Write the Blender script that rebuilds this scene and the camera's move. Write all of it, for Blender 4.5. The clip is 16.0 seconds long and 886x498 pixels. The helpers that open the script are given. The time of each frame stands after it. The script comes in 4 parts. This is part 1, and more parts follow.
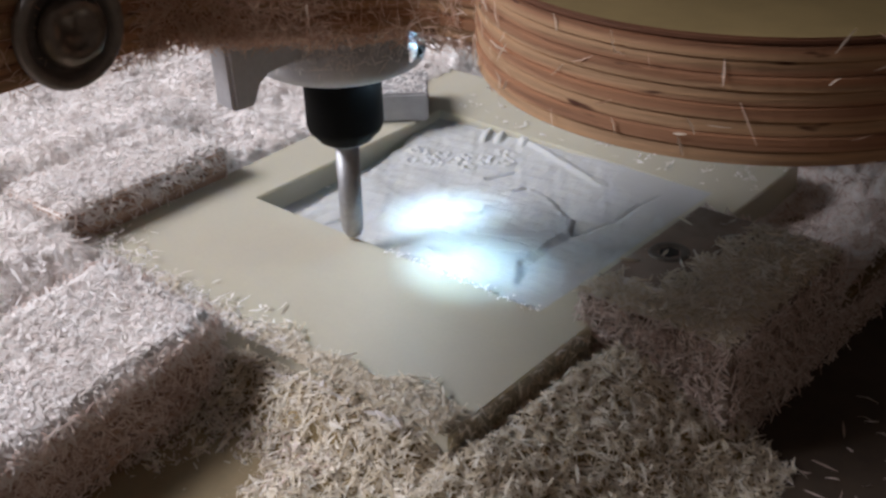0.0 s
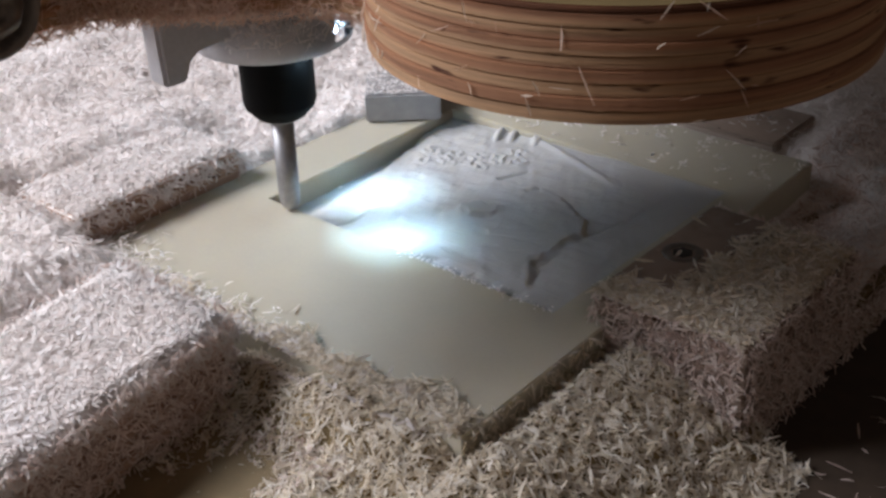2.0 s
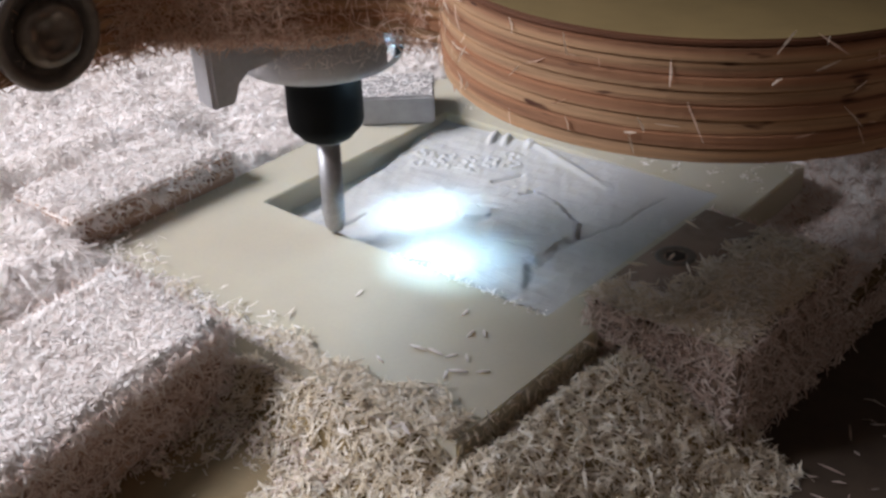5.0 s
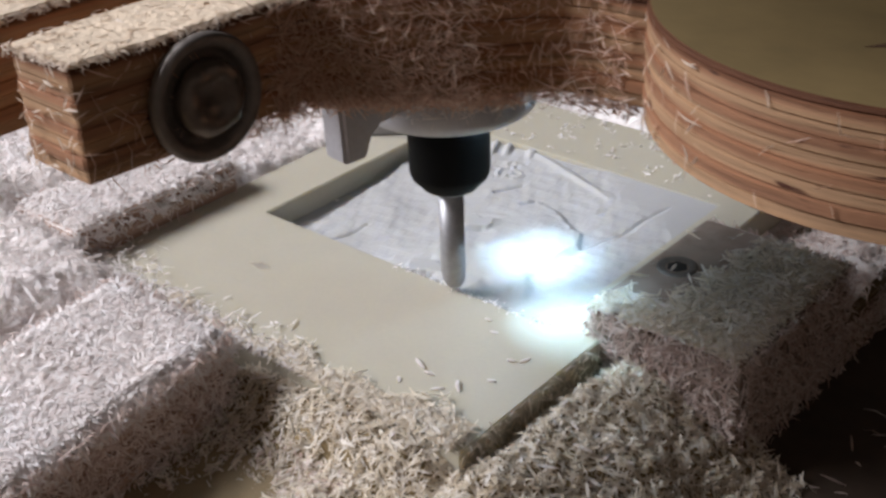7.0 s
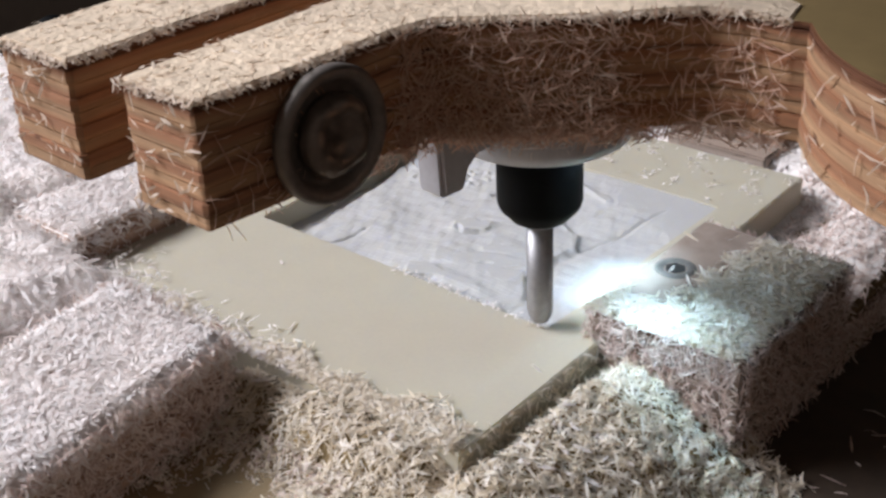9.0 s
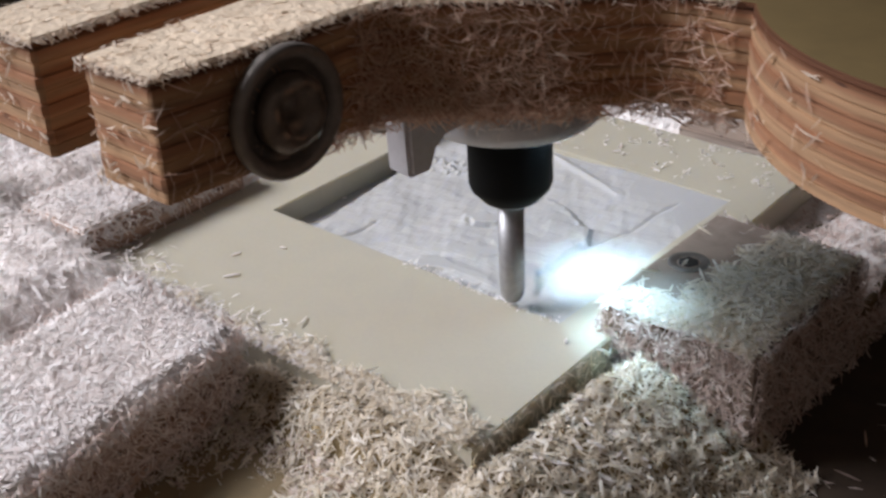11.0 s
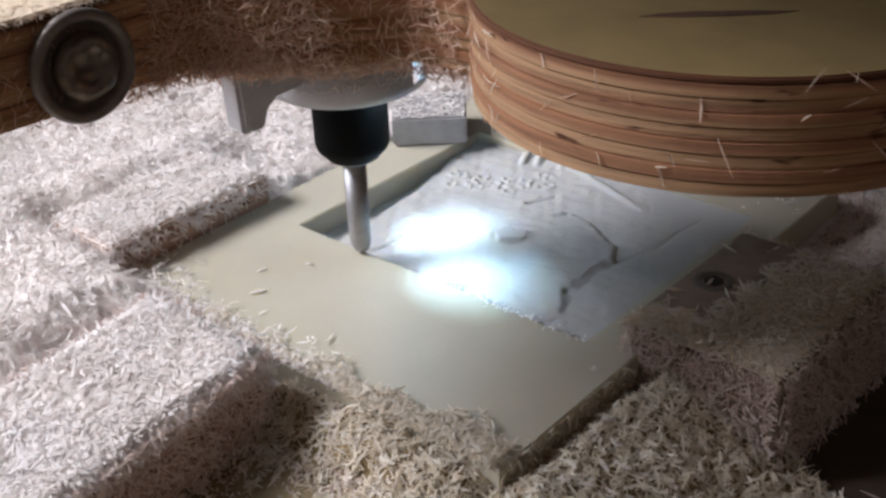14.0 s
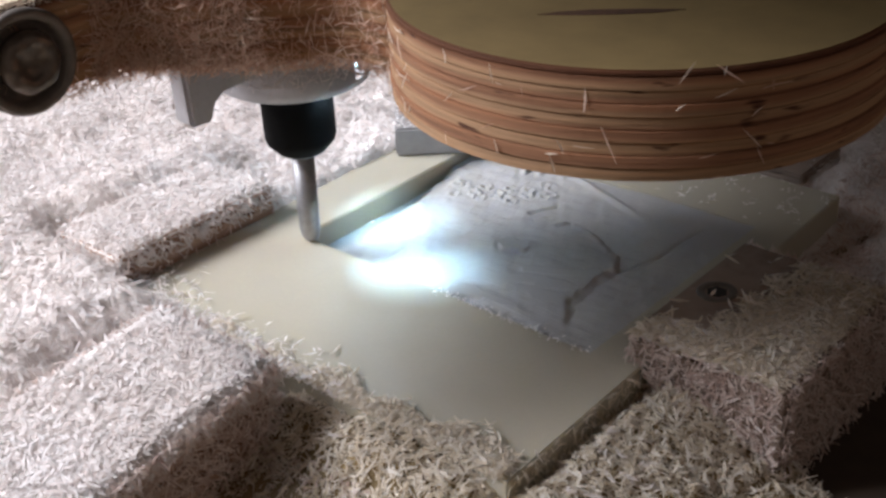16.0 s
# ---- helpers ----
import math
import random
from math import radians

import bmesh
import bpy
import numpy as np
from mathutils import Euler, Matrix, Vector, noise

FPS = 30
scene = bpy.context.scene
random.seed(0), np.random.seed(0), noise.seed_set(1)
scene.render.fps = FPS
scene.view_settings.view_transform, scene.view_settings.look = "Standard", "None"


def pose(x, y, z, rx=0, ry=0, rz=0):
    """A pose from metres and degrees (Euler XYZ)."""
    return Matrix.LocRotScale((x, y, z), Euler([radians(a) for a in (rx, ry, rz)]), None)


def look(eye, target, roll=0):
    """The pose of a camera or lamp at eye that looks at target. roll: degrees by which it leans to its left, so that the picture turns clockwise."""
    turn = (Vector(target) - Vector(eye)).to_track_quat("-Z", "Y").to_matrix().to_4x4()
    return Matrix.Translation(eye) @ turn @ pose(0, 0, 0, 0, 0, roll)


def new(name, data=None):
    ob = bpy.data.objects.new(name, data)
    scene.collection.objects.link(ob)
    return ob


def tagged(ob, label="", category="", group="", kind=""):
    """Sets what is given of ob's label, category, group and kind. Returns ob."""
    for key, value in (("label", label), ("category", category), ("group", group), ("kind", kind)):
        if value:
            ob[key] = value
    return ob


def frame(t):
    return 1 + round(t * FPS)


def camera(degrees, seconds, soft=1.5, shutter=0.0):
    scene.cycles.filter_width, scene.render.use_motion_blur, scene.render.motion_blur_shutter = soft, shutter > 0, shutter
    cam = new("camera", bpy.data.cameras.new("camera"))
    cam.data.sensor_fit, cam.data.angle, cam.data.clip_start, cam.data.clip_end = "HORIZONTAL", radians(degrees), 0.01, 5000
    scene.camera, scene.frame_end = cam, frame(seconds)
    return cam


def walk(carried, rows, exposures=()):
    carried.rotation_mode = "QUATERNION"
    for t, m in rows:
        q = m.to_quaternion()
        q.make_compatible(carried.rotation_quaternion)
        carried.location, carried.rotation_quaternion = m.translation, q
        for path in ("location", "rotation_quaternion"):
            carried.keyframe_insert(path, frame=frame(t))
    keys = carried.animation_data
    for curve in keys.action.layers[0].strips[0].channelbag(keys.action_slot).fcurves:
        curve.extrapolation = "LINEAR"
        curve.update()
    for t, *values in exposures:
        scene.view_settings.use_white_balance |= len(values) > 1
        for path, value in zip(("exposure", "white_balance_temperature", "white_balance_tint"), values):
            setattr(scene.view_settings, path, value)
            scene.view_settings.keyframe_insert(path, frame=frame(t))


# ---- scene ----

# ---- camera and its path ----
cam = camera(38.71, 16.0, soft=2.7, shutter=0.5)


def held(x, y, z, yaw, pitch, roll):
    return pose(x, y, z, 90 + pitch, 0, yaw) @ pose(0, 0, 0, 0, 0, roll)


PATH = [
    (0, 0.2650, -0.2140, 0.1651, 41.78, -28.76, -2.10),
    (0.5, 0.2658, -0.2137, 0.1657, 41.91, -28.73, -2.25),
    (1, 0.2646, -0.2129, 0.1656, 42.06, -28.91, -2.45),
    (1.5, 0.2649, -0.2125, 0.1652, 42.29, -29.03, -2.43),
    (2, 0.2642, -0.2131, 0.1666, 42.44, -29.02, -2.61),
    (2.5, 0.2647, -0.2144, 0.1663, 42.47, -28.79, -2.71),
    (3, 0.2647, -0.2147, 0.1675, 42.54, -28.61, -2.76),
    (3.5, 0.2642, -0.2146, 0.1679, 42.40, -28.77, -2.78),
    (4, 0.2641, -0.2138, 0.1676, 42.19, -28.97, -2.57),
    (6.5, 0.2650, -0.2139, 0.1701, 42.01, -29.09, -2.49),
    (7, 0.2640, -0.2143, 0.1703, 42.04, -28.87, -2.51),
    (7.5, 0.2641, -0.2153, 0.1688, 41.87, -28.52, -2.28),
    (8, 0.2643, -0.2152, 0.1682, 41.92, -28.57, -2.51),
    (8.5, 0.2643, -0.2149, 0.1683, 41.89, -28.62, -2.49),
    (9, 0.2643, -0.2152, 0.1683, 41.86, -28.38, -2.67),
    (11.5, 0.2611, -0.2148, 0.1686, 42.29, -28.96, -2.86),
    (12, 0.2608, -0.2143, 0.1704, 42.62, -29.00, -2.87),
    (12.5, 0.2606, -0.2153, 0.1697, 42.70, -28.84, -2.53),
    (13, 0.2603, -0.2152, 0.1718, 42.75, -28.92, -2.63),
    (13.5, 0.2595, -0.2159, 0.1739, 42.86, -28.96, -2.86),
    (14, 0.2587, -0.2160, 0.1742, 42.84, -28.93, -3.04),
    (14.5, 0.2576, -0.2169, 0.1735, 42.70, -28.81, -2.79),
    (15, 0.2571, -0.2166, 0.1736, 42.55, -29.01, -2.69),
    (15.5, 0.2561, -0.2175, 0.1744, 42.51, -28.83, -2.55),
    (16, 0.2572, -0.2180, 0.1782, 42.58, -28.96, -3.03),
]
walk(cam, [(t, held(*p)) for t, *p in PATH],
     [(0, -0.36), (1, -0.31), (2.5, -0.18), (4, -0.06), (7, -0.28), (9, -0.12), (11.5, -0.32), (12.5, -0.26), (14, -0.12), (16, 0.0)])

# ---- world, daylight and exposure ----
world = bpy.data.worlds.new("room_dim")
scene.world = world
world.use_nodes = True
world.node_tree.nodes["Background"].inputs[0].default_value = (1.0, 0.9, 0.78, 1)
world.node_tree.nodes["Background"].inputs[1].default_value = 0.05
scene.view_settings.exposure = 0.0


def window_lamp(name, eye, target, w, h, watts, colour):
    data = bpy.data.lights.new(name, "AREA")
    data.shape, data.size, data.size_y, data.energy, data.color = "RECTANGLE", w, h, watts, colour
    ob = new(name, data)
    ob.matrix_world = look(eye, target)
    return ob


window_lamp("window_daylight", (-1.57, -1.14, 1.68), (0, 0, 0), 1.45, 1.10, 146.0, (0.93, 0.925, 1.0))

# ---- materials ----


def material(name, rough=0.6, metal=0.0):
    m = bpy.data.materials.new(name)
    m.use_nodes = True
    nt = m.node_tree
    b = nt.nodes["Principled BSDF"]
    b.inputs["Roughness"].default_value, b.inputs["Metallic"].default_value = rough, metal
    return m, nt, b


def ramp(nt, fac, stops):
    r = nt.nodes.new("ShaderNodeValToRGB")
    while len(r.color_ramp.elements) < len(stops):
        r.color_ramp.elements.new(0.5)
    for e, (p, c) in zip(r.color_ramp.elements, stops):
        e.position, e.color = p, (*c, 1)
    nt.links.new(fac, r.inputs[0])
    return r.outputs[0]


def coords(nt, scale=(1, 1, 1)):
    tc, mp = nt.nodes.new("ShaderNodeTexCoord"), nt.nodes.new("ShaderNodeMapping")
    mp.inputs["Scale"].default_value = scale
    nt.links.new(tc.outputs["Object"], mp.inputs[0])
    return mp.outputs[0]


def noise_tex(nt, vec, scale, detail=4, rough=0.6):
    n = nt.nodes.new("ShaderNodeTexNoise")
    n.inputs["Scale"].default_value, n.inputs["Detail"].default_value, n.inputs["Roughness"].default_value = scale, detail, rough
    nt.links.new(vec, n.inputs["Vector"])
    return n.outputs["Fac"]


def mix(nt, fac, a, b, mode="MIX"):
    n = nt.nodes.new("ShaderNodeMix")
    n.data_type, n.blend_type = "RGBA", mode
    for v, s in ((fac, n.inputs[0]), (a, n.inputs[6]), (b, n.inputs[7])):
        if isinstance(v, (int, float)):
            s.default_value = v
        elif isinstance(v, tuple):
            s.default_value = (*v, 1)
        else:
            nt.links.new(v, s)
    return n.outputs[2]


def bump(nt, b, height, strength, distance):
    n = nt.nodes.new("ShaderNodeBump")
    n.inputs["Strength"].default_value, n.inputs["Distance"].default_value = strength, distance
    nt.links.new(height, n.inputs["Height"])
    nt.links.new(n.outputs[0], b.inputs["Normal"])


def make_plain(name, colour, rough, metal=0.0, grain=300, spread=0.15, relief=0.1, distance=0.0003):
    m, nt, b = material(name, rough, metal)
    v = coords(nt)
    f = noise_tex(nt, v, grain)
    g = noise_tex(nt, v, grain / 12)
    dark = tuple(c * (1 - spread) for c in colour)
    lite = tuple(min(1, c * (1 + spread)) for c in colour)
    c1 = ramp(nt, f, [(0.3, dark), (0.7, lite)])
    c2 = ramp(nt, g, [(0.3, dark), (0.7, lite)])
    nt.links.new(mix(nt, 0.5, c1, c2), b.inputs["Base Color"])
    bump(nt, b, f, relief, distance)
    return m


def zz_world(nt, sep, wob):
    n = nt.nodes.new("ShaderNodeMath")
    n.operation = "MULTIPLY_ADD"
    n.inputs[1].default_value = 0.0012
    nt.links.new(wob, n.inputs[0]), nt.links.new(sep.outputs[2], n.inputs[2])
    return n.outputs[0]


def make_plywood(name, z0, step, tones, z1, side_scale=(30, 30, 900)):
    """Edge of plywood: veneers in layers of alternating tone, with fibre streaks and voids."""
    m, nt, b = material(name, 0.75)
    tc = nt.nodes.new("ShaderNodeTexCoord")
    sep = nt.nodes.new("ShaderNodeSeparateXYZ")
    nt.links.new(tc.outputs["Object"], sep.inputs[0])
    v = coords(nt, (28, 28, 60))
    wob = noise_tex(nt, v, 1.0, 3)
    add = nt.nodes.new("ShaderNodeMath")
    add.operation = "MULTIPLY_ADD"
    add.inputs[1].default_value, add.inputs[2].default_value = 0.0010, -z0 - 0.0005
    nt.links.new(wob, add.inputs[0])
    zz = nt.nodes.new("ShaderNodeMath")
    zz.operation = "ADD"
    nt.links.new(sep.outputs[2], zz.inputs[0]), nt.links.new(add.outputs[0], zz.inputs[1])
    sc = nt.nodes.new("ShaderNodeMath")
    sc.operation = "MULTIPLY"
    sc.inputs[1].default_value = math.pi / step
    nt.links.new(zz.outputs[0], sc.inputs[0])
    sn = nt.nodes.new("ShaderNodeMath")
    sn.operation = "SINE"
    nt.links.new(sc.outputs[0], sn.inputs[0])
    mr = nt.nodes.new("ShaderNodeMapRange")
    mr.inputs["From Min"].default_value, mr.inputs["From Max"].default_value = -0.55, 0.55
    nt.links.new(sn.outputs[0], mr.inputs[0])
    layer = ramp(nt, mr.outputs[0], [(0.0, tones[0]), (1.0, tones[1])])
    streak = noise_tex(nt, coords(nt, side_scale), 1.0, 6, 0.7)
    fibre = ramp(nt, streak, [(0.28, (0.40, 0.36, 0.34)), (0.5, (0.95, 0.95, 0.95)), (0.75, (1.35, 1.28, 1.2))])
    c = mix(nt, 0.85, layer, fibre, "MULTIPLY")
    top = nt.nodes.new("ShaderNodeMapRange")
    top.inputs["From Min"].default_value, top.inputs["From Max"].default_value = z1 - 0.0016, z1 - 0.0008
    nt.links.new(zz_world(nt, sep, wob), top.inputs[0])
    c = mix(nt, top.outputs[0], c, mix(nt, 1.0, c, (0.42, 0.32, 0.26), "MULTIPLY"))
    voids = ramp(nt, noise_tex(nt, coords(nt, (90, 90, 420)), 1.0, 2), [(0.27, (0.16, 0.07, 0.04)), (0.34, (1, 1, 1))])
    nt.links.new(mix(nt, 1.0, c, voids, "MULTIPLY"), b.inputs["Base Color"])
    bump(nt, b, streak, 0.5, 0.0006)
    return m


def make_chips(name, tones, rough=0.55):
    m, nt, b = material(name, rough)
    geo = nt.nodes.new("ShaderNodeNewGeometry")
    c = ramp(nt, geo.outputs["Random Per Island"], [(0.0, tones[0]), (0.5, tones[1]), (1.0, tones[2])])
    f = noise_tex(nt, coords(nt, (1, 1, 1)), 45, 3)
    stain = ramp(nt, f, [(0.35, (0.90, 0.86, 0.82)), (0.65, (1, 1, 1))])
    nt.links.new(mix(nt, 0.7, c, stain, "MULTIPLY"), b.inputs["Base Color"])
    thin, both = nt.nodes.new("ShaderNodeBsdfTranslucent"), nt.nodes.new("ShaderNodeMixShader")
    nt.links.new(c, thin.inputs[0])
    both.inputs[0].default_value = 0.45
    nt.links.new(b.outputs[0], both.inputs[1]), nt.links.new(thin.outputs[0], both.inputs[2])
    nt.links.new(both.outputs[0], nt.nodes["Material Output"].inputs[0])
    return m


CREAM = make_plain("cream_tooling_board", (0.475, 0.44, 0.350), 0.5, grain=900, spread=0.045, relief=0.05, distance=0.0001)
CARVED = make_plain("freshly_cut_board", (0.45, 0.447, 0.44), 0.62, grain=1200, spread=0.05, relief=0.25, distance=0.0002)
for wax, depth in ((CREAM, 0.005), (CARVED, 0.0025)):
    skin = wax.node_tree.nodes["Principled BSDF"]
    skin.inputs["Subsurface Weight"].default_value, skin.inputs["Subsurface Scale"].default_value = 0.45, depth
    skin.inputs["Subsurface Radius"].default_value = (1.0, 0.85, 0.55)
CHIPS = make_chips("pale_shavings", ((0.84, 0.78, 0.755), (0.93, 0.90, 0.89), (0.96, 0.95, 0.945)))
YCHIPS = make_chips("yellowed_shavings", ((0.74, 0.66, 0.52), (0.87, 0.81, 0.71), (0.94, 0.91, 0.86)))
# brown is part wood, part shade put into the shavings' colour
SHADECHIPS = make_chips("shade_browned_shavings", ((0.60, 0.47, 0.42), (0.80, 0.70, 0.65), (0.92, 0.86, 0.83)))
EARCHIPS = make_chips("beige_slivers", ((0.64, 0.52, 0.41), (0.76, 0.65, 0.53), (0.86, 0.77, 0.66)))
FIBRE = make_chips("wood_splinters", ((0.58, 0.37, 0.27), (0.74, 0.54, 0.42), (0.86, 0.73, 0.62)))
PLY = make_plywood("plywood_edge", 0.0862, 0.0024125, ((0.34, 0.165, 0.086), (0.45, 0.272, 0.150)), 0.1058)
PLY_LOW = make_plywood("plywood_clamp_edge", -0.011, 0.0031, ((0.36, 0.22, 0.16), (0.56, 0.40, 0.31)), 0.2)
PLY_DUSTY = make_plywood("dusty_clamp_plywood", -0.011, 0.0031, ((0.31, 0.24, 0.195), (0.44, 0.36, 0.305)), 0.2)
VENEER = make_plain("yellowed_veneer", (0.22, 0.155, 0.066), 0.6, grain=120, spread=0.22)
TABLE = make_plain("dusty_table", (0.24, 0.18, 0.10), 0.8, grain=200, spread=0.2)
DUST = make_plain("packed_dust", (0.84, 0.79, 0.76), 0.9, grain=700, spread=0.16, relief=0.8, distance=0.0012)
# yellow dust, its colour darkened for the shade beside the large block
SHADED_YELLOWDUST = make_plain("shade_darkened_yellow_dust", (0.25, 0.185, 0.095), 0.9, grain=500, spread=0.3, relief=0.8, distance=0.0010)
BEIGE = make_plain("beige_dust", (0.64, 0.52, 0.385), 0.9, grain=500, spread=0.3, relief=0.9, distance=0.0010)
GREYBLOCK = make_plain("dust_greyed_wood", (0.36, 0.34, 0.335), 0.85, grain=260, spread=0.18)
DARKWOOD = make_plain("dark_floor", (0.060, 0.040, 0.026), 0.8, grain=150, spread=0.35)
BLACK = make_plain("blackened_steel", (0.0022, 0.0022, 0.0023), 0.65, metal=0.0, grain=500, spread=0.3)
BLACK.node_tree.nodes["Principled BSDF"].inputs["Specular IOR Level"].default_value = 0.10
STEEL = make_plain("ground_steel", (0.40, 0.40, 0.41), 0.48, metal=0.9, grain=600, spread=0.2)
ZINC = make_plain("dusty_zinc", (0.20, 0.178, 0.16), 0.45, metal=0.5, grain=500, spread=0.35, relief=0.3)
GREY = make_plain("grey_cast_housing", (0.52, 0.52, 0.54), 0.45, metal=0.25, grain=700, spread=0.12, relief=0.2)
PLASTER = make_plain("workshop_plaster", (0.12, 0.096, 0.076), 0.9, grain=30)
TUBE = make_plain("grey_lamp_housing", (0.12, 0.12, 0.13), 0.6, grain=500)
DUSTY = make_plain("dust_filled_metal", (0.15, 0.125, 0.105), 0.3, metal=0.5, grain=300, spread=0.6, relief=0.8)
SPLIT = make_plain("dark_split_wood", (0.07, 0.032, 0.018), 0.8, grain=600, spread=0.5)
NEAR_BLACK = make_plain("near_black_matte", (0.02, 0.018, 0.016), 0.6, grain=400)


def make_glow(name, colour, strength):
    m, nt, b = material(name)
    b.inputs["Emission Color"].default_value = (*colour, 1)
    b.inputs["Emission Strength"].default_value = strength
    return m


LED_ON = make_glow("lit_led", (0.46, 0.77, 1.0), 6000.0)
# weak extra emitter that widens the lamps' spots into a halo
LED_HALO = make_glow("added_halo_glow", (0.50, 0.78, 1.0), 130.0)

# ---- mesh helpers ----


def mesh_of(name, bm, mats, smooth=False):
    me = bpy.data.meshes.new(name)
    bm.to_mesh(me)
    bm.free()
    for m in mats if isinstance(mats, (list, tuple)) else [mats]:
        me.materials.append(m)
    for p in me.polygons:
        p.use_smooth = smooth
    return me


def part(name, bm, mats, parent=None, label="", smooth=False):
    ob = new(name, mesh_of(name, bm, mats, smooth))
    if parent:
        ob.parent = parent
    if label:
        tagged(ob, label)
    return ob


def outline_solid(points, z0, z1, bevel=0.0, top_mat=0, side_mat=0):
    """A flat shape of that outline, from z0 to z1."""
    bm = bmesh.new()
    lo = [bm.verts.new((x, y, z0)) for x, y in points]
    hi = [bm.verts.new((x, y, z1)) for x, y in points]
    n = len(points)
    top, bot = bm.faces.new(hi), bm.faces.new(lo[::-1])
    top.material_index = bot.material_index = top_mat
    for i in range(n):
        f = bm.faces.new((lo[i], lo[(i + 1) % n], hi[(i + 1) % n], hi[i]))
        f.material_index = side_mat
    bmesh.ops.recalc_face_normals(bm, faces=bm.faces)
    if bevel:
        rim = [e for e in bm.edges if len({round(v.co.z, 6) for v in e.verts}) == 1]
        bmesh.ops.bevel(bm, geom=rim, offset=bevel, segments=2, affect="EDGES")
    bmesh.ops.triangulate(bm, faces=[f for f in bm.faces if len(f.verts) > 4])
    return bm


def turned(profile, n=40, cap=True):
    """A turned solid about z; profile is a row of (radius, height), bottom to top."""
    bm = bmesh.new()
    rings = []
    for r, z in profile:
        rings.append([bm.verts.new((r * math.cos(2 * math.pi * k / n), r * math.sin(2 * math.pi * k / n), z)) for k in range(n)])
    for a, b in zip(rings, rings[1:]):
        for k in range(n):
            bm.faces.new((a[k], a[(k + 1) % n], b[(k + 1) % n], b[k]))
    if cap:
        bm.faces.new(rings[0][::-1]), bm.faces.new(rings[-1])
    bmesh.ops.recalc_face_normals(bm, faces=bm.faces)
    return bm


def moved(bm, m):
    bmesh.ops.transform(bm, matrix=m, verts=bm.verts)
    return bm


def box(x0, x1, y0, y1, z0, z1, bevel=0.0008):
    bm = outline_solid([(x0, y0), (x1, y0), (x1, y1), (x0, y1)], z0, z1)
    if bevel:
        bmesh.ops.bevel(bm, geom=list(bm.edges), offset=bevel, segments=2, affect="EDGES")
    return bm


rng = np.random.default_rng(7)


def lumps(x, y, size, seed):
    """Smooth uneven height, about -1 to 1."""
    r = np.random.default_rng(seed)
    h = np.zeros(np.shape(x))
    for k in range(14):
        a, f, p = r.uniform(0, 2 * np.pi), (1 + 2.2 * r.random()) / size, r.uniform(0, 2 * np.pi)
        h = h + np.sin((x * np.cos(a) + y * np.sin(a)) * f * 2 * np.pi + p)
    return h / 5


def shavings(name, places, ups, material_used, length=(0.0028, 0.0060), width=(0.00032, 0.0008), lie=0.34, label="", category="wood chips"):
    """Thin bent slivers, each of three cross-sections, strewn over places with those normals."""
    n = len(places)
    up = ups / np.linalg.norm(ups, axis=1, keepdims=True)
    d = rng.normal(size=(n, 3))
    side = d - (d * up).sum(1, keepdims=True) * up
    side /= np.linalg.norm(side, axis=1, keepdims=True)
    d = side + up * rng.normal(0, lie, (n, 1))
    d /= np.linalg.norm(d, axis=1, keepdims=True)
    w = np.cross(d, up + rng.normal(0, 0.45, (n, 3)))
    w /= np.linalg.norm(w, axis=1, keepdims=True)
    bend = np.cross(w, d)
    L = rng.uniform(*length, (n, 1)) * (0.6 + 0.8 * rng.random((n, 1)) ** 2)
    W = rng.uniform(*width, (n, 1)) / 2
    c = rng.uniform(-0.28, 0.28, (n, 1)) * L
    rows = []
    for k, taper in ((-0.5, 0.35), (0.0, 1.0), (0.5, 0.3)):
        mid = places + d * L * k + bend * c * (0.25 - k * k) * 4 * 0.5
        rows += [mid - w * W * taper, mid + w * W * taper]
    v = np.stack(rows, 1).reshape(-1, 3)
    base = np.arange(n)[:, None] * 6
    f = np.concatenate([base + [0, 1, 3, 2], base + [2, 3, 5, 4]], 0)
    me = bpy.data.meshes.new(name)
    me.vertices.add(len(v)), me.loops.add(f.size), me.polygons.add(len(f))
    me.vertices.foreach_set("co", v.ravel())
    me.loops.foreach_set("vertex_index", f.ravel())
    me.polygons.foreach_set("loop_start", np.arange(len(f)) * 4)
    me.update(calc_edges=True)
    me.materials.append(material_used)
    ob = new(name, me)
    if label:
        tagged(ob, label, category, kind="stuff")
    return ob


def scatter(n, x0, x1, y0, y1):
    return rng.uniform(x0, x1, n), rng.uniform(y0, y1, n)


# ---- the place: room, table, dust bed ----
FLOOR_Z = -0.024
TABLE_Z = -0.011


def wall(name, *b):
    return tagged(part(name, box(*b, bevel=0), PLASTER), "dim brown workshop wall", "wall", kind="structure")


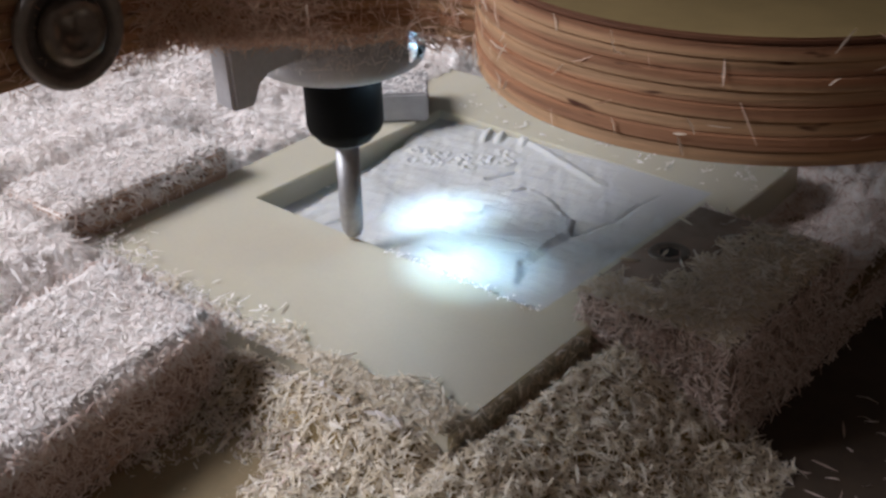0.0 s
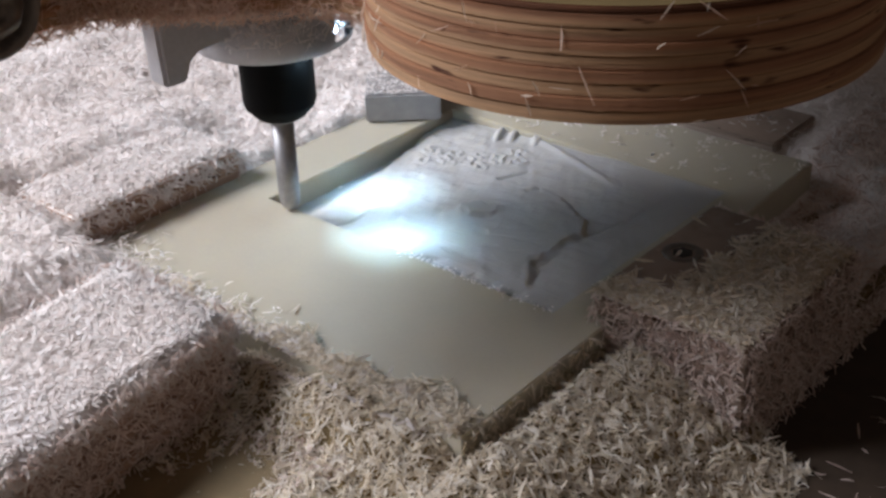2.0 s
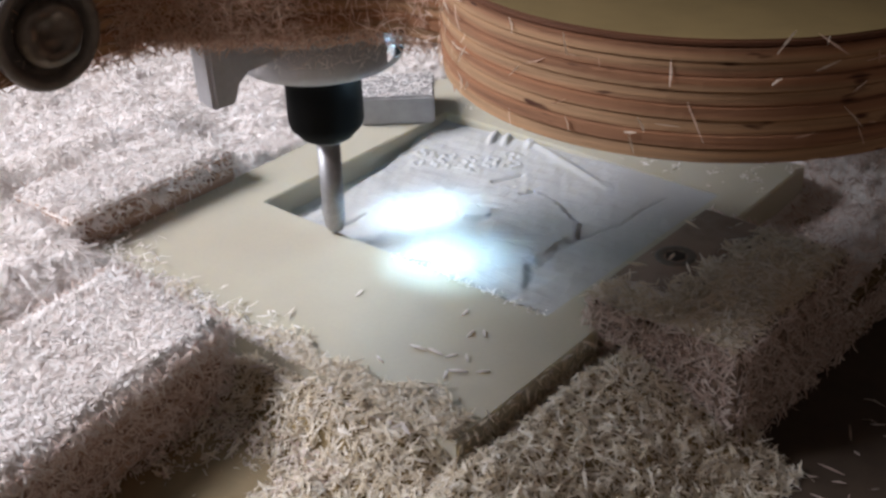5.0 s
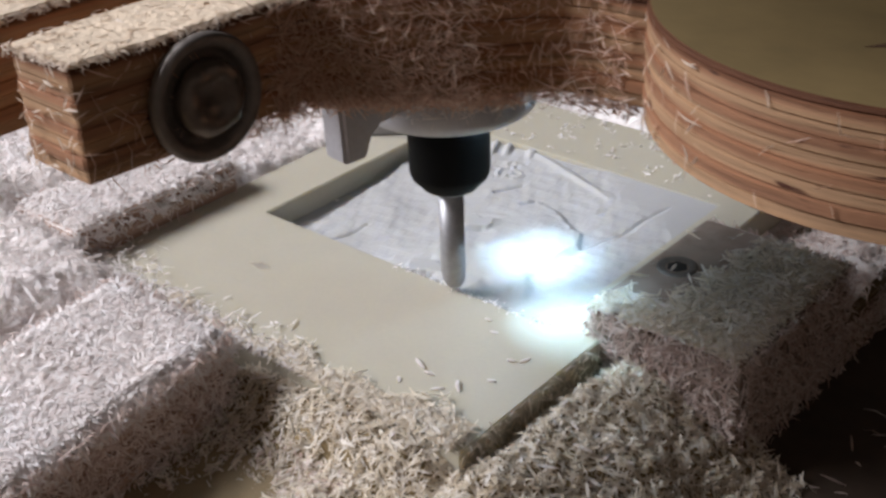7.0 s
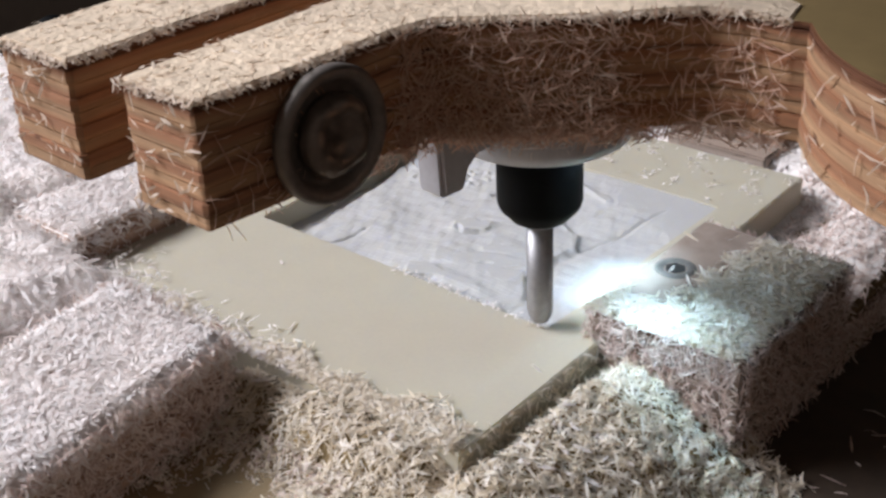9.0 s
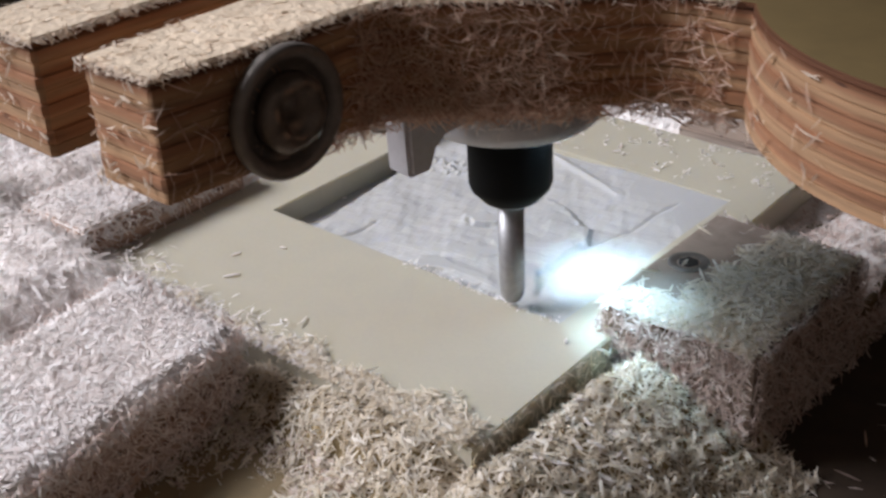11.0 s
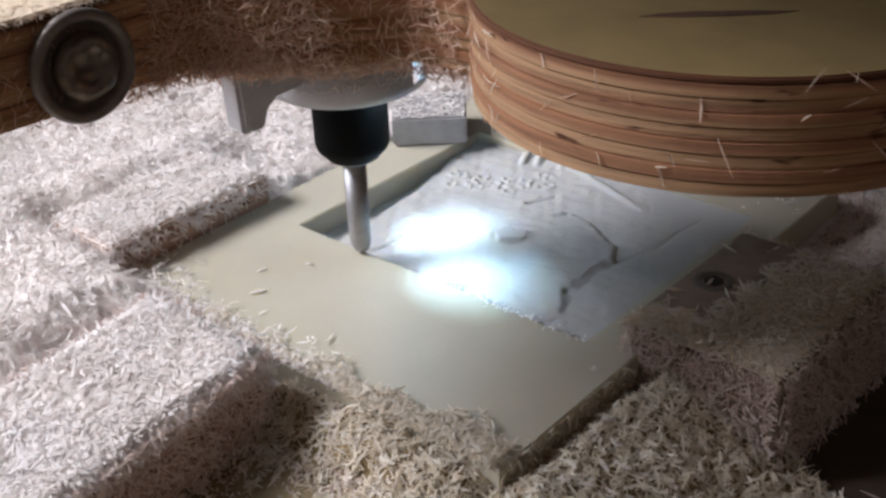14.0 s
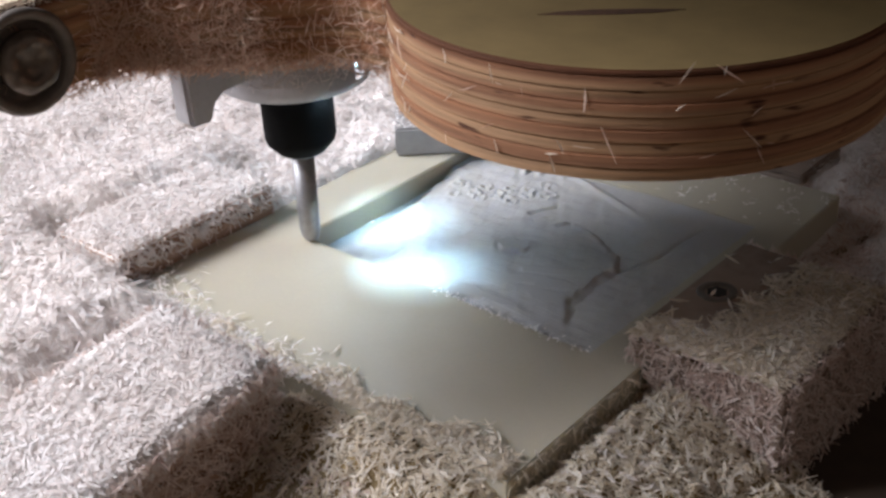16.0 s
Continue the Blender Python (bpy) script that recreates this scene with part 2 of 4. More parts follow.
def build_room():
    wall("wall_north", -1.6, 1.5, 1.5, 1.6, -1.0, 2.6)
    wall("wall_south", -1.6, 1.5, -2.1, -2.0, -1.0, 2.6)
    wall("wall_east", 1.5, 1.6, -2.1, 1.6, -1.0, 2.6)
    # the west wall, in four pieces round the window opening
    bm = box(-1.7, -1.6, -2.1, -1.92, -1.0, 2.6, 0)
    for b in ((-1.7, -1.6, -0.36, 1.6, -1.0, 2.6), (-1.7, -1.6, -1.92, -0.36, -1.0, 1.08), (-1.7, -1.6, -1.92, -0.36, 2.28, 2.6)):
        other = box(*b, bevel=0)
        me = bpy.data.meshes.new("piece")
        other.to_mesh(me)
        other.free()
        bm.from_mesh(me)
        bpy.data.meshes.remove(me)
    tagged(part("wall_west", bm, PLASTER), "dim workshop wall with a window opening", "wall", kind="structure")
    tagged(part("ceiling", box(-1.7, 1.6, -2.1, 1.6, 2.6, 2.7, 0), PLASTER), "dim workshop ceiling", "ceiling", kind="structure")
    tagged(part("floor", box(-1.7, 1.6, -2.1, 1.6, -1.1, -1.0, 0), DARKWOOD), "dark workshop floor", "floor", kind="structure")


build_room()


def heap(x, y):
    """Height of the packed dust over the table."""
    x, y = np.asarray(x, float), np.asarray(y, float)
    h = np.full(np.shape(x), TABLE_Z + 0.0015)
    step = lambda v, a, b: np.clip((v - a) / (b - a), 0, 1) ** 2 * (3 - 2 * np.clip((v - a) / (b - a), 0, 1))
    h = h + 0.011 * step(-x, 0.013, 0.024)
    h = h + 0.011 * (step(-x, -0.020, -0.006) - step(-x, 0.013, 0.024)) * step(-y, 0.0490, 0.0575)
    h = h + 0.0088 * step(-x, -0.014, 0.006) * step(-y, 0.044, 0.062) + 0.0045 * np.exp(-((x + 0.062) / 0.018) ** 2) * step(y, -0.075, -0.045) * step(-y, -0.035, -0.005)
    h = h + 0.0075 * step(y, 0.116, 0.130)
    h = h + 0.004 * step(x, 0.125, 0.15) * step(y, 0.06, 0.08)
    h = h + 0.0086 * step(-y, 0.044, 0.053) * (1 - 0.97 * step(-y, 0.0560, 0.0700)) * (0.66 + 0.34 * step(x, 0.060, 0.095)) * step(x, 0.040, 0.060) * step(-x, -0.126, -0.106)
    h = h + (0.0055 * step(x, 0.1180, 0.126) * step(y, -0.16, -0.10) - 0.0210 * step(x, 0.126, 0.176)) * step(-y, -0.030, -0.020)
    h = h + 0.0030 * np.exp(-((x + 0.060) / 0.012) ** 2) * step(y, -0.075, -0.045) * step(-y, -0.035, -0.005)
    h = h - 0.0040 * np.exp(-((x - 0.072) / 0.021) ** 2 - ((y + 0.096) / 0.034) ** 2)
    h = h + 0.0012 * lumps(x, y, 0.05, 3) + 0.0007 * lumps(x, y, 0.013, 4)
    return h


def heap_up(x, y):
    e = 0.001
    n = np.stack([(heap(x - e, y) - heap(x + e, y)) / (2 * e), (heap(x, y - e) - heap(x, y + e)) / (2 * e), np.ones(np.shape(x))], -1)
    return n


EDGE_X = 0.156


def build_table():
    rim = EDGE_X - 0.001
    bm = outline_solid([(-0.190, -0.5), (0.1175, -0.5), (0.1175, 0.0625), (rim, 0.0625), (rim, 1.0), (-0.190, 1.0)], FLOOR_Z - 0.02, TABLE_Z, 0.0008)
    tagged(part("work_table", bm, TABLE), "dusty wooden machine bed with a straight edge", "table", kind="structure")
    bm = outline_solid([(0.1185, -0.5), (0.8, -0.5), (0.8, 1.0), (EDGE_X, 1.0), (EDGE_X, 0.0615), (0.1185, 0.0615)], FLOOR_Z - 0.03, FLOOR_Z)
    tagged(part("lower_bed", bm, DARKWOOD), "dark lower bed strewn with shavings", "bed", kind="structure")
    tagged(part("machine_base", box(-0.17, 0.78, -0.48, 0.98, -1.0, FLOOR_Z - 0.0302, 0.004), DARKWOOD), "dark wooden base under the machine bed", "base", kind="structure")


build_table()


def grid_sheet(name, xs, ys, zf, mat, label, category):
    X, Y = np.meshgrid(xs, ys, indexing="ij")
    Z = zf(X, Y)
    v = np.stack([X, Y, Z], -1).reshape(-1, 3)
    nx, ny = len(xs), len(ys)
    i, j = np.meshgrid(np.arange(nx - 1), np.arange(ny - 1), indexing="ij")
    a = (i * ny + j).ravel()
    f = np.stack([a, a + ny, a + ny + 1, a + 1], 1)
    me = bpy.data.meshes.new(name)
    me.from_pydata(v.tolist(), [], f.tolist())
    for p in me.polygons:
        p.use_smooth = True
    me.materials.append(mat)
    return tagged(new(name, me), label, category, kind="stuff")


FAR_Y = np.concatenate([np.linspace(0.012, 0.20, 90), np.linspace(0.21, 1.0, 40)])
grid_sheet("dust_bed", np.linspace(-0.189, 0.049, 140), np.concatenate([np.linspace(-0.30, 0.011, 135), FAR_Y]), heap, DUST, "packed pale dust covering the machine bed", "dust")
grid_sheet("dust_bed", np.linspace(0.049, 0.1175, 40), FAR_Y[FAR_Y < 0.066], heap, DUST, "packed pale dust under the board", "dust")
grid_sheet("dust_bed", np.linspace(0.049, EDGE_X - 0.002, 70), FAR_Y[FAR_Y > 0.063], heap, DUST, "packed pale dust along the machine bed's edge", "dust")
# front bed: the block's shade is put into this dust's colour
grid_sheet("dust_bed", np.linspace(0.049, 0.177, 96), np.linspace(-0.30, 0.012, 150), heap, SHADED_YELLOWDUST, "yellowed dust, darkened for shade, on the machine bed before the board", "dust")

# ---- the cream board with its carved pocket ----
BX0, BX1, BY0, BY1, BTH = -0.0195, 0.1180, -0.0522, 0.1167, 0.0095
PX0, PX1, PY0, PY1 = 0.0, 0.1045, 0.0008, 0.0838


def ridge(X, Y, line, height, wide):
    """A soft ridge (or groove) along a line of corner points."""
    best = np.full(X.shape, 9.0)
    for (ax, ay), (bx, by) in zip(line, line[1:]):
        dx, dy = bx - ax, by - ay
        t = np.clip(((X - ax) * dx + (Y - ay) * dy) / (dx * dx + dy * dy), 0, 1)
        best = np.minimum(best, np.hypot(X - ax - t * dx, Y - ay - t * dy))
    return height * np.exp(-(best / wide) ** 2)


def side_of(X, Y, ring):
    """Distance to a closed outline, negative within it."""
    best, within = np.full(X.shape, 9.0), np.zeros(X.shape, bool)
    for (ax, ay), (bx, by) in zip(ring, ring[1:] + ring[:1]):
        dx, dy = bx - ax, by - ay
        t = np.clip(((X - ax) * dx + (Y - ay) * dy) / (dx * dx + dy * dy), 0, 1)
        best = np.minimum(best, np.hypot(X - ax - t * dx, Y - ay - t * dy))
        if dy:
            within ^= ((Y >= ay) != (Y >= by)) & (X < ax + (Y - ay) * dx / dy)
    return np.where(within, -best, best) + 0.0004 * lumps(X, Y, 0.012, 51)


def blob(X, Y, x, y, rx, ry, h, turn=0.0):
    c, s = math.cos(turn), math.sin(turn)
    u, v = ((X - x) * c + (Y - y) * s) / rx, (-(X - x) * s + (Y - y) * c) / ry
    return h * np.exp(-(u * u + v * v) ** 1.6)


def relief(X, Y):
    """Height of the carved scene: a rounded slope that rises to the rim at the far and right sides."""
    U, V = X, Y
    X, Y = 0.9829 * U + 0.0411 * V - 0.0013, 0.0245 * U + 0.9733 * V + 0.0009
    Z = -0.0052 + 0.0042 * np.clip(X / PX1, 0, 1) ** 1.3 + 0.0024 * np.clip((Y - 0.052) / 0.030, 0, 1)
    Z += blob(X, Y, 0.050, 0.022, 0.040, 0.030, 0.0011, 0.2)
    # the deep slot along the left wall, ending in a rounded shoulder
    shoulder = 0.0100 * np.sqrt(np.clip(1 - Y / 0.070, 0, 1)) + 0.0006 * lumps(X, Y, 0.02, 61)
    Z -= 0.0024 * np.clip((shoulder - X) / 0.0022, 0, 1)
    face = [(0.0482, 0.055), (0.0581, 0.0578), (0.0687, 0.0547), (0.0802, 0.0486), (0.0842, 0.0415)] + [(0.0835, 0.0309), (0.0835, 0.0216), (0.0885, 0.0120), (0.0900, -0.020), (0.030, -0.020), (0.026, 0.010), (0.020, 0.028), (0.026, 0.044), (0.038, 0.051)]
    Z += 0.0012 * np.clip(0.5 - side_of(X, Y, face) / 0.0026, 0, 1) * np.clip((Y - 0.006) / 0.016, 0, 1) * np.clip((X - 0.034) / 0.02, 0, 1)
    Z += blob(X, Y, 0.060, 0.012, 0.016, 0.012, 0.0010)
    Z += ridge(X, Y, [(0.083, 0.0216), (0.083, 0.0309), (0.086, 0.039)], -0.0003, 0.0014)
    Z += ridge(X, Y, [(0.083, 0.0216), (0.0865, 0.0175), (0.0890, 0.0110), (0.0880, 0.0060)], -0.0003, 0.0013)
    Z += ridge(X, Y, [(0.0482, 0.055), (0.0581, 0.0578), (0.0687, 0.0547), (0.0802, 0.0486), (0.0842, 0.0415)], 0.0006, 0.0011)
    Z += ridge(X, Y, [(0.0855, 0.0425), (0.0905, 0.0560), (0.0921, 0.0678), (0.0955, 0.0811)], -0.0005, 0.0008)
    Z += ridge(X, Y, [(0.0332, 0.085), (0.0541, 0.078), (0.0759, 0.071)], 0.0008, 0.0012)
    for x, y in [(0.014, 0.0585), (0.022, 0.0610), (0.0313, 0.0640), (0.0375, 0.0700)]:
        for k in range(5):
            turn = k * 1.9 + x * 500
            cx, cy = x + 0.0042 * math.cos(turn), y + 0.0036 * math.sin(turn)
            d = np.hypot(X - cx, (Y - cy) * 1.25)
            Z += (0.0004 * np.exp(-((d - 0.0019) / 0.0009) ** 2) - 0.0005 * np.exp(-(d / 0.0010) ** 2)) * (0.8 + 0.6 * lumps(X, Y, 0.006, 63))
    crumbly = 0.85 + 0.45 * lumps(X, Y, 0.0095, 47)
    for ex, ey, big in ((0.0516, 0.0356, 1.0), (0.0560, 0.0075, 0.8)):
        Z += blob(X, Y, ex, ey, 0.0058 * big, 0.0034 * big, 0.0029 * big, 0.5) * crumbly - blob(X, Y, ex + 0.003, ey - 0.0026, 0.0040, 0.0011, 0.0012, 0.5)
        Z += blob(X, Y, ex - 0.001, ey + 0.005, 0.006, 0.0012, -0.0005, 0.4)
    for x, y in [(0.0677, 0.0233), (0.0747, 0.0247)]:
        Z += blob(X, Y, x, y, 0.0045, 0.0018, 0.0018, 0.5) - blob(X, Y, x + 0.002, y - 0.002, 0.0035, 0.0010, 0.0008, 0.5)
    for x, y in [(0.0244, 0.0805), (0.0290, 0.0825), (0.0374, 0.0845)]:
        Z += blob(X, Y, x, y, 0.0014, 0.0042, 0.0016, 0.3)
    for (ax, ay), (bx, by) in (((0.0427, 0.0578), (0.0475, 0.0650)), ((0.0470, 0.0540), (0.0492, 0.0572)), ((0.0560, 0.0545), (0.0580, 0.0570))):
        Z += ridge(X, Y, [(ax, ay), (bx, by)], -0.0010, 0.0009)
    # soft strands and folds
    for k in range(4):
        y0 = 0.012 + 0.013 * k
        strand = [(0.012 + 0.002 * math.sin(k * 2.3), y0), (0.019, y0 + 0.006 + 0.001 * math.cos(k)), (0.030 + 0.003 * math.sin(k), y0 + 0.008)]
        Z += ridge(X, Y, strand, 0.00025, 0.0026)
    for k in range(4):
        Z += ridge(X, Y, [(0.052 + 0.012 * k, 0.064), (0.056 + 0.012 * k, 0.071), (0.054 + 0.013 * k, 0.078)], 0.00025 * (-1) ** k, 0.0026)
    Z += ridge(X, Y, [(0.064, 0.027), (0.074, 0.032), (0.081, 0.037)], 0.0015, 0.0012) + ridge(X, Y, [(0.062, 0.008), (0.072, 0.010), (0.084, 0.006)], 0.0006, 0.0026)
    Z += ridge(X, Y, [(0.0190, 0.002), (0.0225, 0.010), (0.0240, 0.019)], -0.0007, 0.0008)
    Z += np.exp(-np.clip(V - PY0, 0, 1) / 0.0016) * 0.0016 * np.clip(lumps(X, Y, 0.006, 43), 0, 1)
    Z += 0.00030 * lumps(X, Y, 0.030, 11) + 0.00014 * lumps(X, Y, 0.013, 13) + 0.00006 * lumps(X, Y, 0.006, 12)
    # milling rows left by the cutter
    Z += 0.000035 * np.sin(V * 2 * np.pi / 0.0011)
    return np.minimum(Z, -0.0003)


def build_board():
    root = new("tooling_board")
    tagged(root, "cream tooling board with a relief being carved into it", "board")
    bm = bmesh.new()
    outer = [(-0.0185, BY0), (0.1197, BY0), (0.1155, BY1), (-0.0228, BY1)]
    inner = [(PX0, PY0), (PX1, PY0), (PX1, PY1), (PX0, PY1)]
    ring = lambda pts, z: [bm.verts.new((x, y, z)) for x, y in pts]
    ot, ob, it, ib = ring(outer, 0), ring(outer, -BTH), ring(inner, 0), ring(inner, -0.0082)
    for k in range(4):
        n = (k + 1) % 4
        bm.faces.new((ot[k], ot[n], it[n], it[k]))
        bm.faces.new((ob[k], ob[n], ot[n], ot[k]))
        bm.faces.new((it[k], it[n], ib[n], ib[k]))
    bm.faces.new(ob[::-1]), bm.faces.new(ib)
    bmesh.ops.recalc_face_normals(bm, faces=bm.faces)
    edges = [e for e in bm.edges if all(abs(v.co.z) < 1e-6 for v in e.verts) and e.calc_face_angle(0) > 0.5]
    bmesh.ops.bevel(bm, geom=edges, offset=0.0004, segments=2, affect="EDGES")
    part("board", bm, CREAM, root)
    xs, ys = np.linspace(PX0 - 0.0002, PX1 + 0.0002, 440), np.linspace(PY0 - 0.0002, PY1 + 0.0002, 340)
    sheet = grid_sheet("carved_relief", xs, ys, relief, CARVED, "freshly carved shallow relief", "")
    for key in ("kind",):
        del sheet[key]
    sheet.parent = root
    root.location = (0, 0, 0)
    return root


build_board()

# ---- clamps: plywood blocks round the board ----


def lean(ob, k, y0):
    """Slants a mesh: x grows by k for each metre before y0."""
    co = np.empty(len(ob.data.vertices) * 3)
    ob.data.vertices.foreach_get("co", co)
    co = co.reshape(-1, 3)
    co[:, 0] += k * (y0 - co[:, 1])
    ob.data.vertices.foreach_set("co", co.ravel())
    ob.data.update()



def clamp(name, b, label, turn=0.0, wood=None):
    root = new(name)
    x0, x1, y0, y1, z0, z1 = b
    cx, cy = (x0 + x1) / 2, (y0 + y1) / 2
    root.matrix_basis = pose(cx, cy, 0, 0, 0, turn)
    part("block", box(x0 - cx, x1 - cx, y0 - cy, y1 - cy, z0, z1, 0.0007), wood or PLY_LOW, root)
    return tagged(root, label, "clamp", "clamps round the board")


L_BLOCK = (-0.0490, -0.0188, -0.0525, 0.0058, TABLE_Z, 0.0093)
F_BLOCK = (0.0130, 0.0560, -0.215, -0.0615, TABLE_Z, 0.0105)
F_LEAN = 0.13  # the large block stands askew
R_BLOCK = (0.1136, 0.1550, 0.0052, 0.0610, FLOOR_Z, 0.0072)
B_BLOCK = (-0.0262, -0.0012, 0.0636, 0.0856, 0.0, 0.0100)
clamp("clamp_block", L_BLOCK, "plywood clamp block buried in pale shavings beside the board")
LARGE = clamp("clamp_block", (F_BLOCK[0] + 0.0012, F_BLOCK[1] - 0.0012, F_BLOCK[2], F_BLOCK[3] - 0.0012, TABLE_Z, F_BLOCK[5] - 0.0012), "large plywood block covered in pale shavings")
lean(LARGE.children[0], F_LEAN, F_BLOCK[3] - (F_BLOCK[2] + F_BLOCK[3] - 0.0012) / 2)


def lipped_clamp():
    """The screwed clamp: its lip overhangs the board's edge."""
    root = new("clamp_block")
    root.location = (0.1360, 0.0335, 0)
    side = [(-0.0226, 0.0004), (-0.0178, 0.0004), (-0.0172, FLOOR_Z), (0.0190, FLOOR_Z), (0.0190, 0.0072), (-0.0226, 0.0072)]
    bm = moved(outline_solid(side, -0.0282, 0.0275), Matrix(((1, 0, 0, 0), (0, 0, -1, 0), (0, 1, 0, 0), (0, 0, 0, 1))))
    bmesh.ops.recalc_face_normals(bm, faces=bm.faces)
    part("block", bm, PLY_DUSTY, root)
    at = pose(-0.0154, 0.0009, 0.0071) @ Matrix.Diagonal((1.35, 1.35, 1.2, 1))
    part("screw_head", moved(turned([(0.0040, 0), (0.0039, 0.0003), (0.0034, 0.0005), (0.0024, 0.0002), (0.0016, -0.0004), (0.0004, -0.0005)], 28, False), at), ZINC, root, "dull countersunk screw head", True)
    part("socket", moved(turned([(0.0021, 0.0002), (0.0012, 0.0003)], 6), at), NEAR_BLACK, root)
    tagged(root, "plywood clamp block screwed down with its lip on the board", "clamp", "clamps round the board")


lipped_clamp()
clamp("clamp_block", B_BLOCK, "dust-greyed clamp block turned askew on the board's margin", turn=42, wood=GREYBLOCK)
# no clamp here: a brown slab standing in for the shade under the lobe
clamp("clamp_block", (0.064, 0.100, 0.1225, 0.150, TABLE_Z, 0.0000), "low brown slab added behind the board for the lobe's shade", wood=PLY_DUSTY)

# ---- shavings ----


def crust(b, label, grow=0.0008, top=0.0007, low=None):
    x0, x1, y0, y1, z0, z1 = b
    bm = box(x0 - grow, x1 + grow, y0 - grow, y1 + grow, z0 if low is None else low, z1 + top, 0)
    long = [e for e in bm.edges if e.calc_length() > 0.012]
    bmesh.ops.subdivide_edges(bm, edges=long, cuts=14, use_grid_fill=True)
    bmesh.ops.bevel(bm, geom=[e for e in bm.edges if e.calc_face_angle(0) > 0.6], offset=0.0010, segments=2, affect="EDGES")
    for v in bm.verts:
        v.co += Vector((0.5, 0.5, 0.6)) * (0.0013 * noise.noise(v.co * 260) + 0.0012 * noise.noise(v.co * 90))
    return tagged(part("dust_crust", bm, DUST, smooth=True), label, "dust", kind="stuff")


lean(crust(F_BLOCK, "caked pale dust over the large block", grow=-0.0006, top=0.0008, low=F_BLOCK[5] - 0.0035), F_LEAN, F_BLOCK[3])


def drift(b, label, seed, x_from=None):
    """A thin drift of dust on a block's top, fading out unevenly at its rim."""
    x0, x1, y0, y1, z0, z1 = b
    left = x0 if x_from is None else x_from

    def height(X, Y):
        rim = np.minimum.reduce([X - left + 0.0010 * lumps(X, Y, 0.012, seed), x1 - X, Y - y0, y1 - Y])
        return z1 - 0.0007 + 0.0013 * np.clip(rim / 0.0022, 0, 1) + 0.0002 * lumps(X, Y, 0.008, seed + 1)

    grid_sheet("dust_drift", np.linspace(x0 + 0.0002, x1 - 0.0002, 60), np.linspace(y0 + 0.0002, y1 - 0.0002, 70), height, DUST, label, "dust")


drift(L_BLOCK, "pale dust on top of the clamp block", 21)
drift(R_BLOCK, "pale dust half covering the screwed clamp block", 25, 0.1345)
drift((R_BLOCK[0] + 0.0006, 0.1360, R_BLOCK[2], 0.0185, R_BLOCK[4], R_BLOCK[5]), "pale dust on the screwed clamp block's near end", 27)


def strew_heap(name, n, x0, x1, y0, y1, label, layers=0.0016, keep=None, mat=None, **kw):
    x, y = scatter(n, x0, x1, y0, y1)
    inside = (x > BX0) & (x < BX1) & (y > BY0 + 0.006) & (y < BY1)
    for b in (L_BLOCK, R_BLOCK):
        inside |= (x > b[0]) & (x < b[1]) & (y > b[2]) & (y < b[3])
    slant = x - F_LEAN * (F_BLOCK[3] - y)
    inside |= (slant > F_BLOCK[0]) & (slant < F_BLOCK[1]) & (y > F_BLOCK[2]) & (y < F_BLOCK[3])
    ok = ~inside
    if keep is not None:
        ok &= keep(x, y)
    x, y = x[ok], y[ok]
    z = heap(x, y) + rng.random(len(x)) * layers
    return shavings(name, np.stack([x, y, z], 1), heap_up(x, y), mat or CHIPS, label=label, **kw)


def strew_block(name, b, n_top, n_side, label, what, bare=None, thick=0.0016, side_mat=None, top_mat=None):
    x0, x1, y0, y1, z0, z1 = b
    p, u = [], []
    lap = 0.0 if bare is not None else 0.0022
    x, y = scatter(n_top, x0 - lap, x1 + lap, y0 - lap, y1 + lap)
    if bare is not None:
        ok = rng.random(len(x)) > bare(x, y)
        x, y = x[ok], y[ok]
    edge = np.minimum.reduce([x - x0, x1 - x, y - y0, y1 - y])
    droop = np.clip(0.0012 - edge, 0, 1) if bare is None else 0 * edge
    p.append(np.stack([x, y, z1 + rng.random(len(x)) * thick * np.clip(edge / 0.003, 0.25, 1) - droop * 0.9 - droop * 0.8 * rng.random(len(x))], 1))
    gx, gy = np.where(x > x1 - 0.001, 1.0, 0) - np.where(x < x0 + 0.001, 1.0, 0), np.where(y > y1 - 0.001, 1.0, 0) - np.where(y < y0 + 0.001, 1.0, 0)
    over = 0.8 if bare is None else 0.0
    u.append(np.stack([gx * over, gy * over, np.ones(len(x))], 1))
    for axis, c, s in ((0, x1, 1), (0, x0, -1), (1, y0, -1), (1, y1, 1)):
        if axis == 0 and s == -1 and bare is not None:
            continue
        n = int(n_side * ((y1 - y0) if axis == 0 else (x1 - x0)) * (z1 - z0) / 0.001)
        a = rng.uniform(y0, y1, n) if axis == 0 else rng.uniform(x0, x1, n)
        z = z0 + (z1 - z0 + 0.0004) * rng.random(n) ** 0.85
        off = c + s * (0.0007 + rng.random(n) * 0.0017)
        p.append(np.stack([off, a, z], 1) if axis == 0 else np.stack([a, off, z], 1))
        nv = [s, 0, 0.35] if axis == 0 else [0, s, 0.35]
        u.append(np.tile(nv, (n, 1)))
    tops = shavings(name, p[0], u[0], top_mat or CHIPS, label=label, length=(0.0026, 0.0056), width=(0.0004, 0.0010), lie=0.33)
    sides = shavings(name, np.concatenate(p[1:]), np.concatenate(u[1:]), side_mat or CHIPS, label="shavings browned by wood and painted shade on the sides of " + what, length=(0.0024, 0.0050), lie=0.5)
    return tops, sides


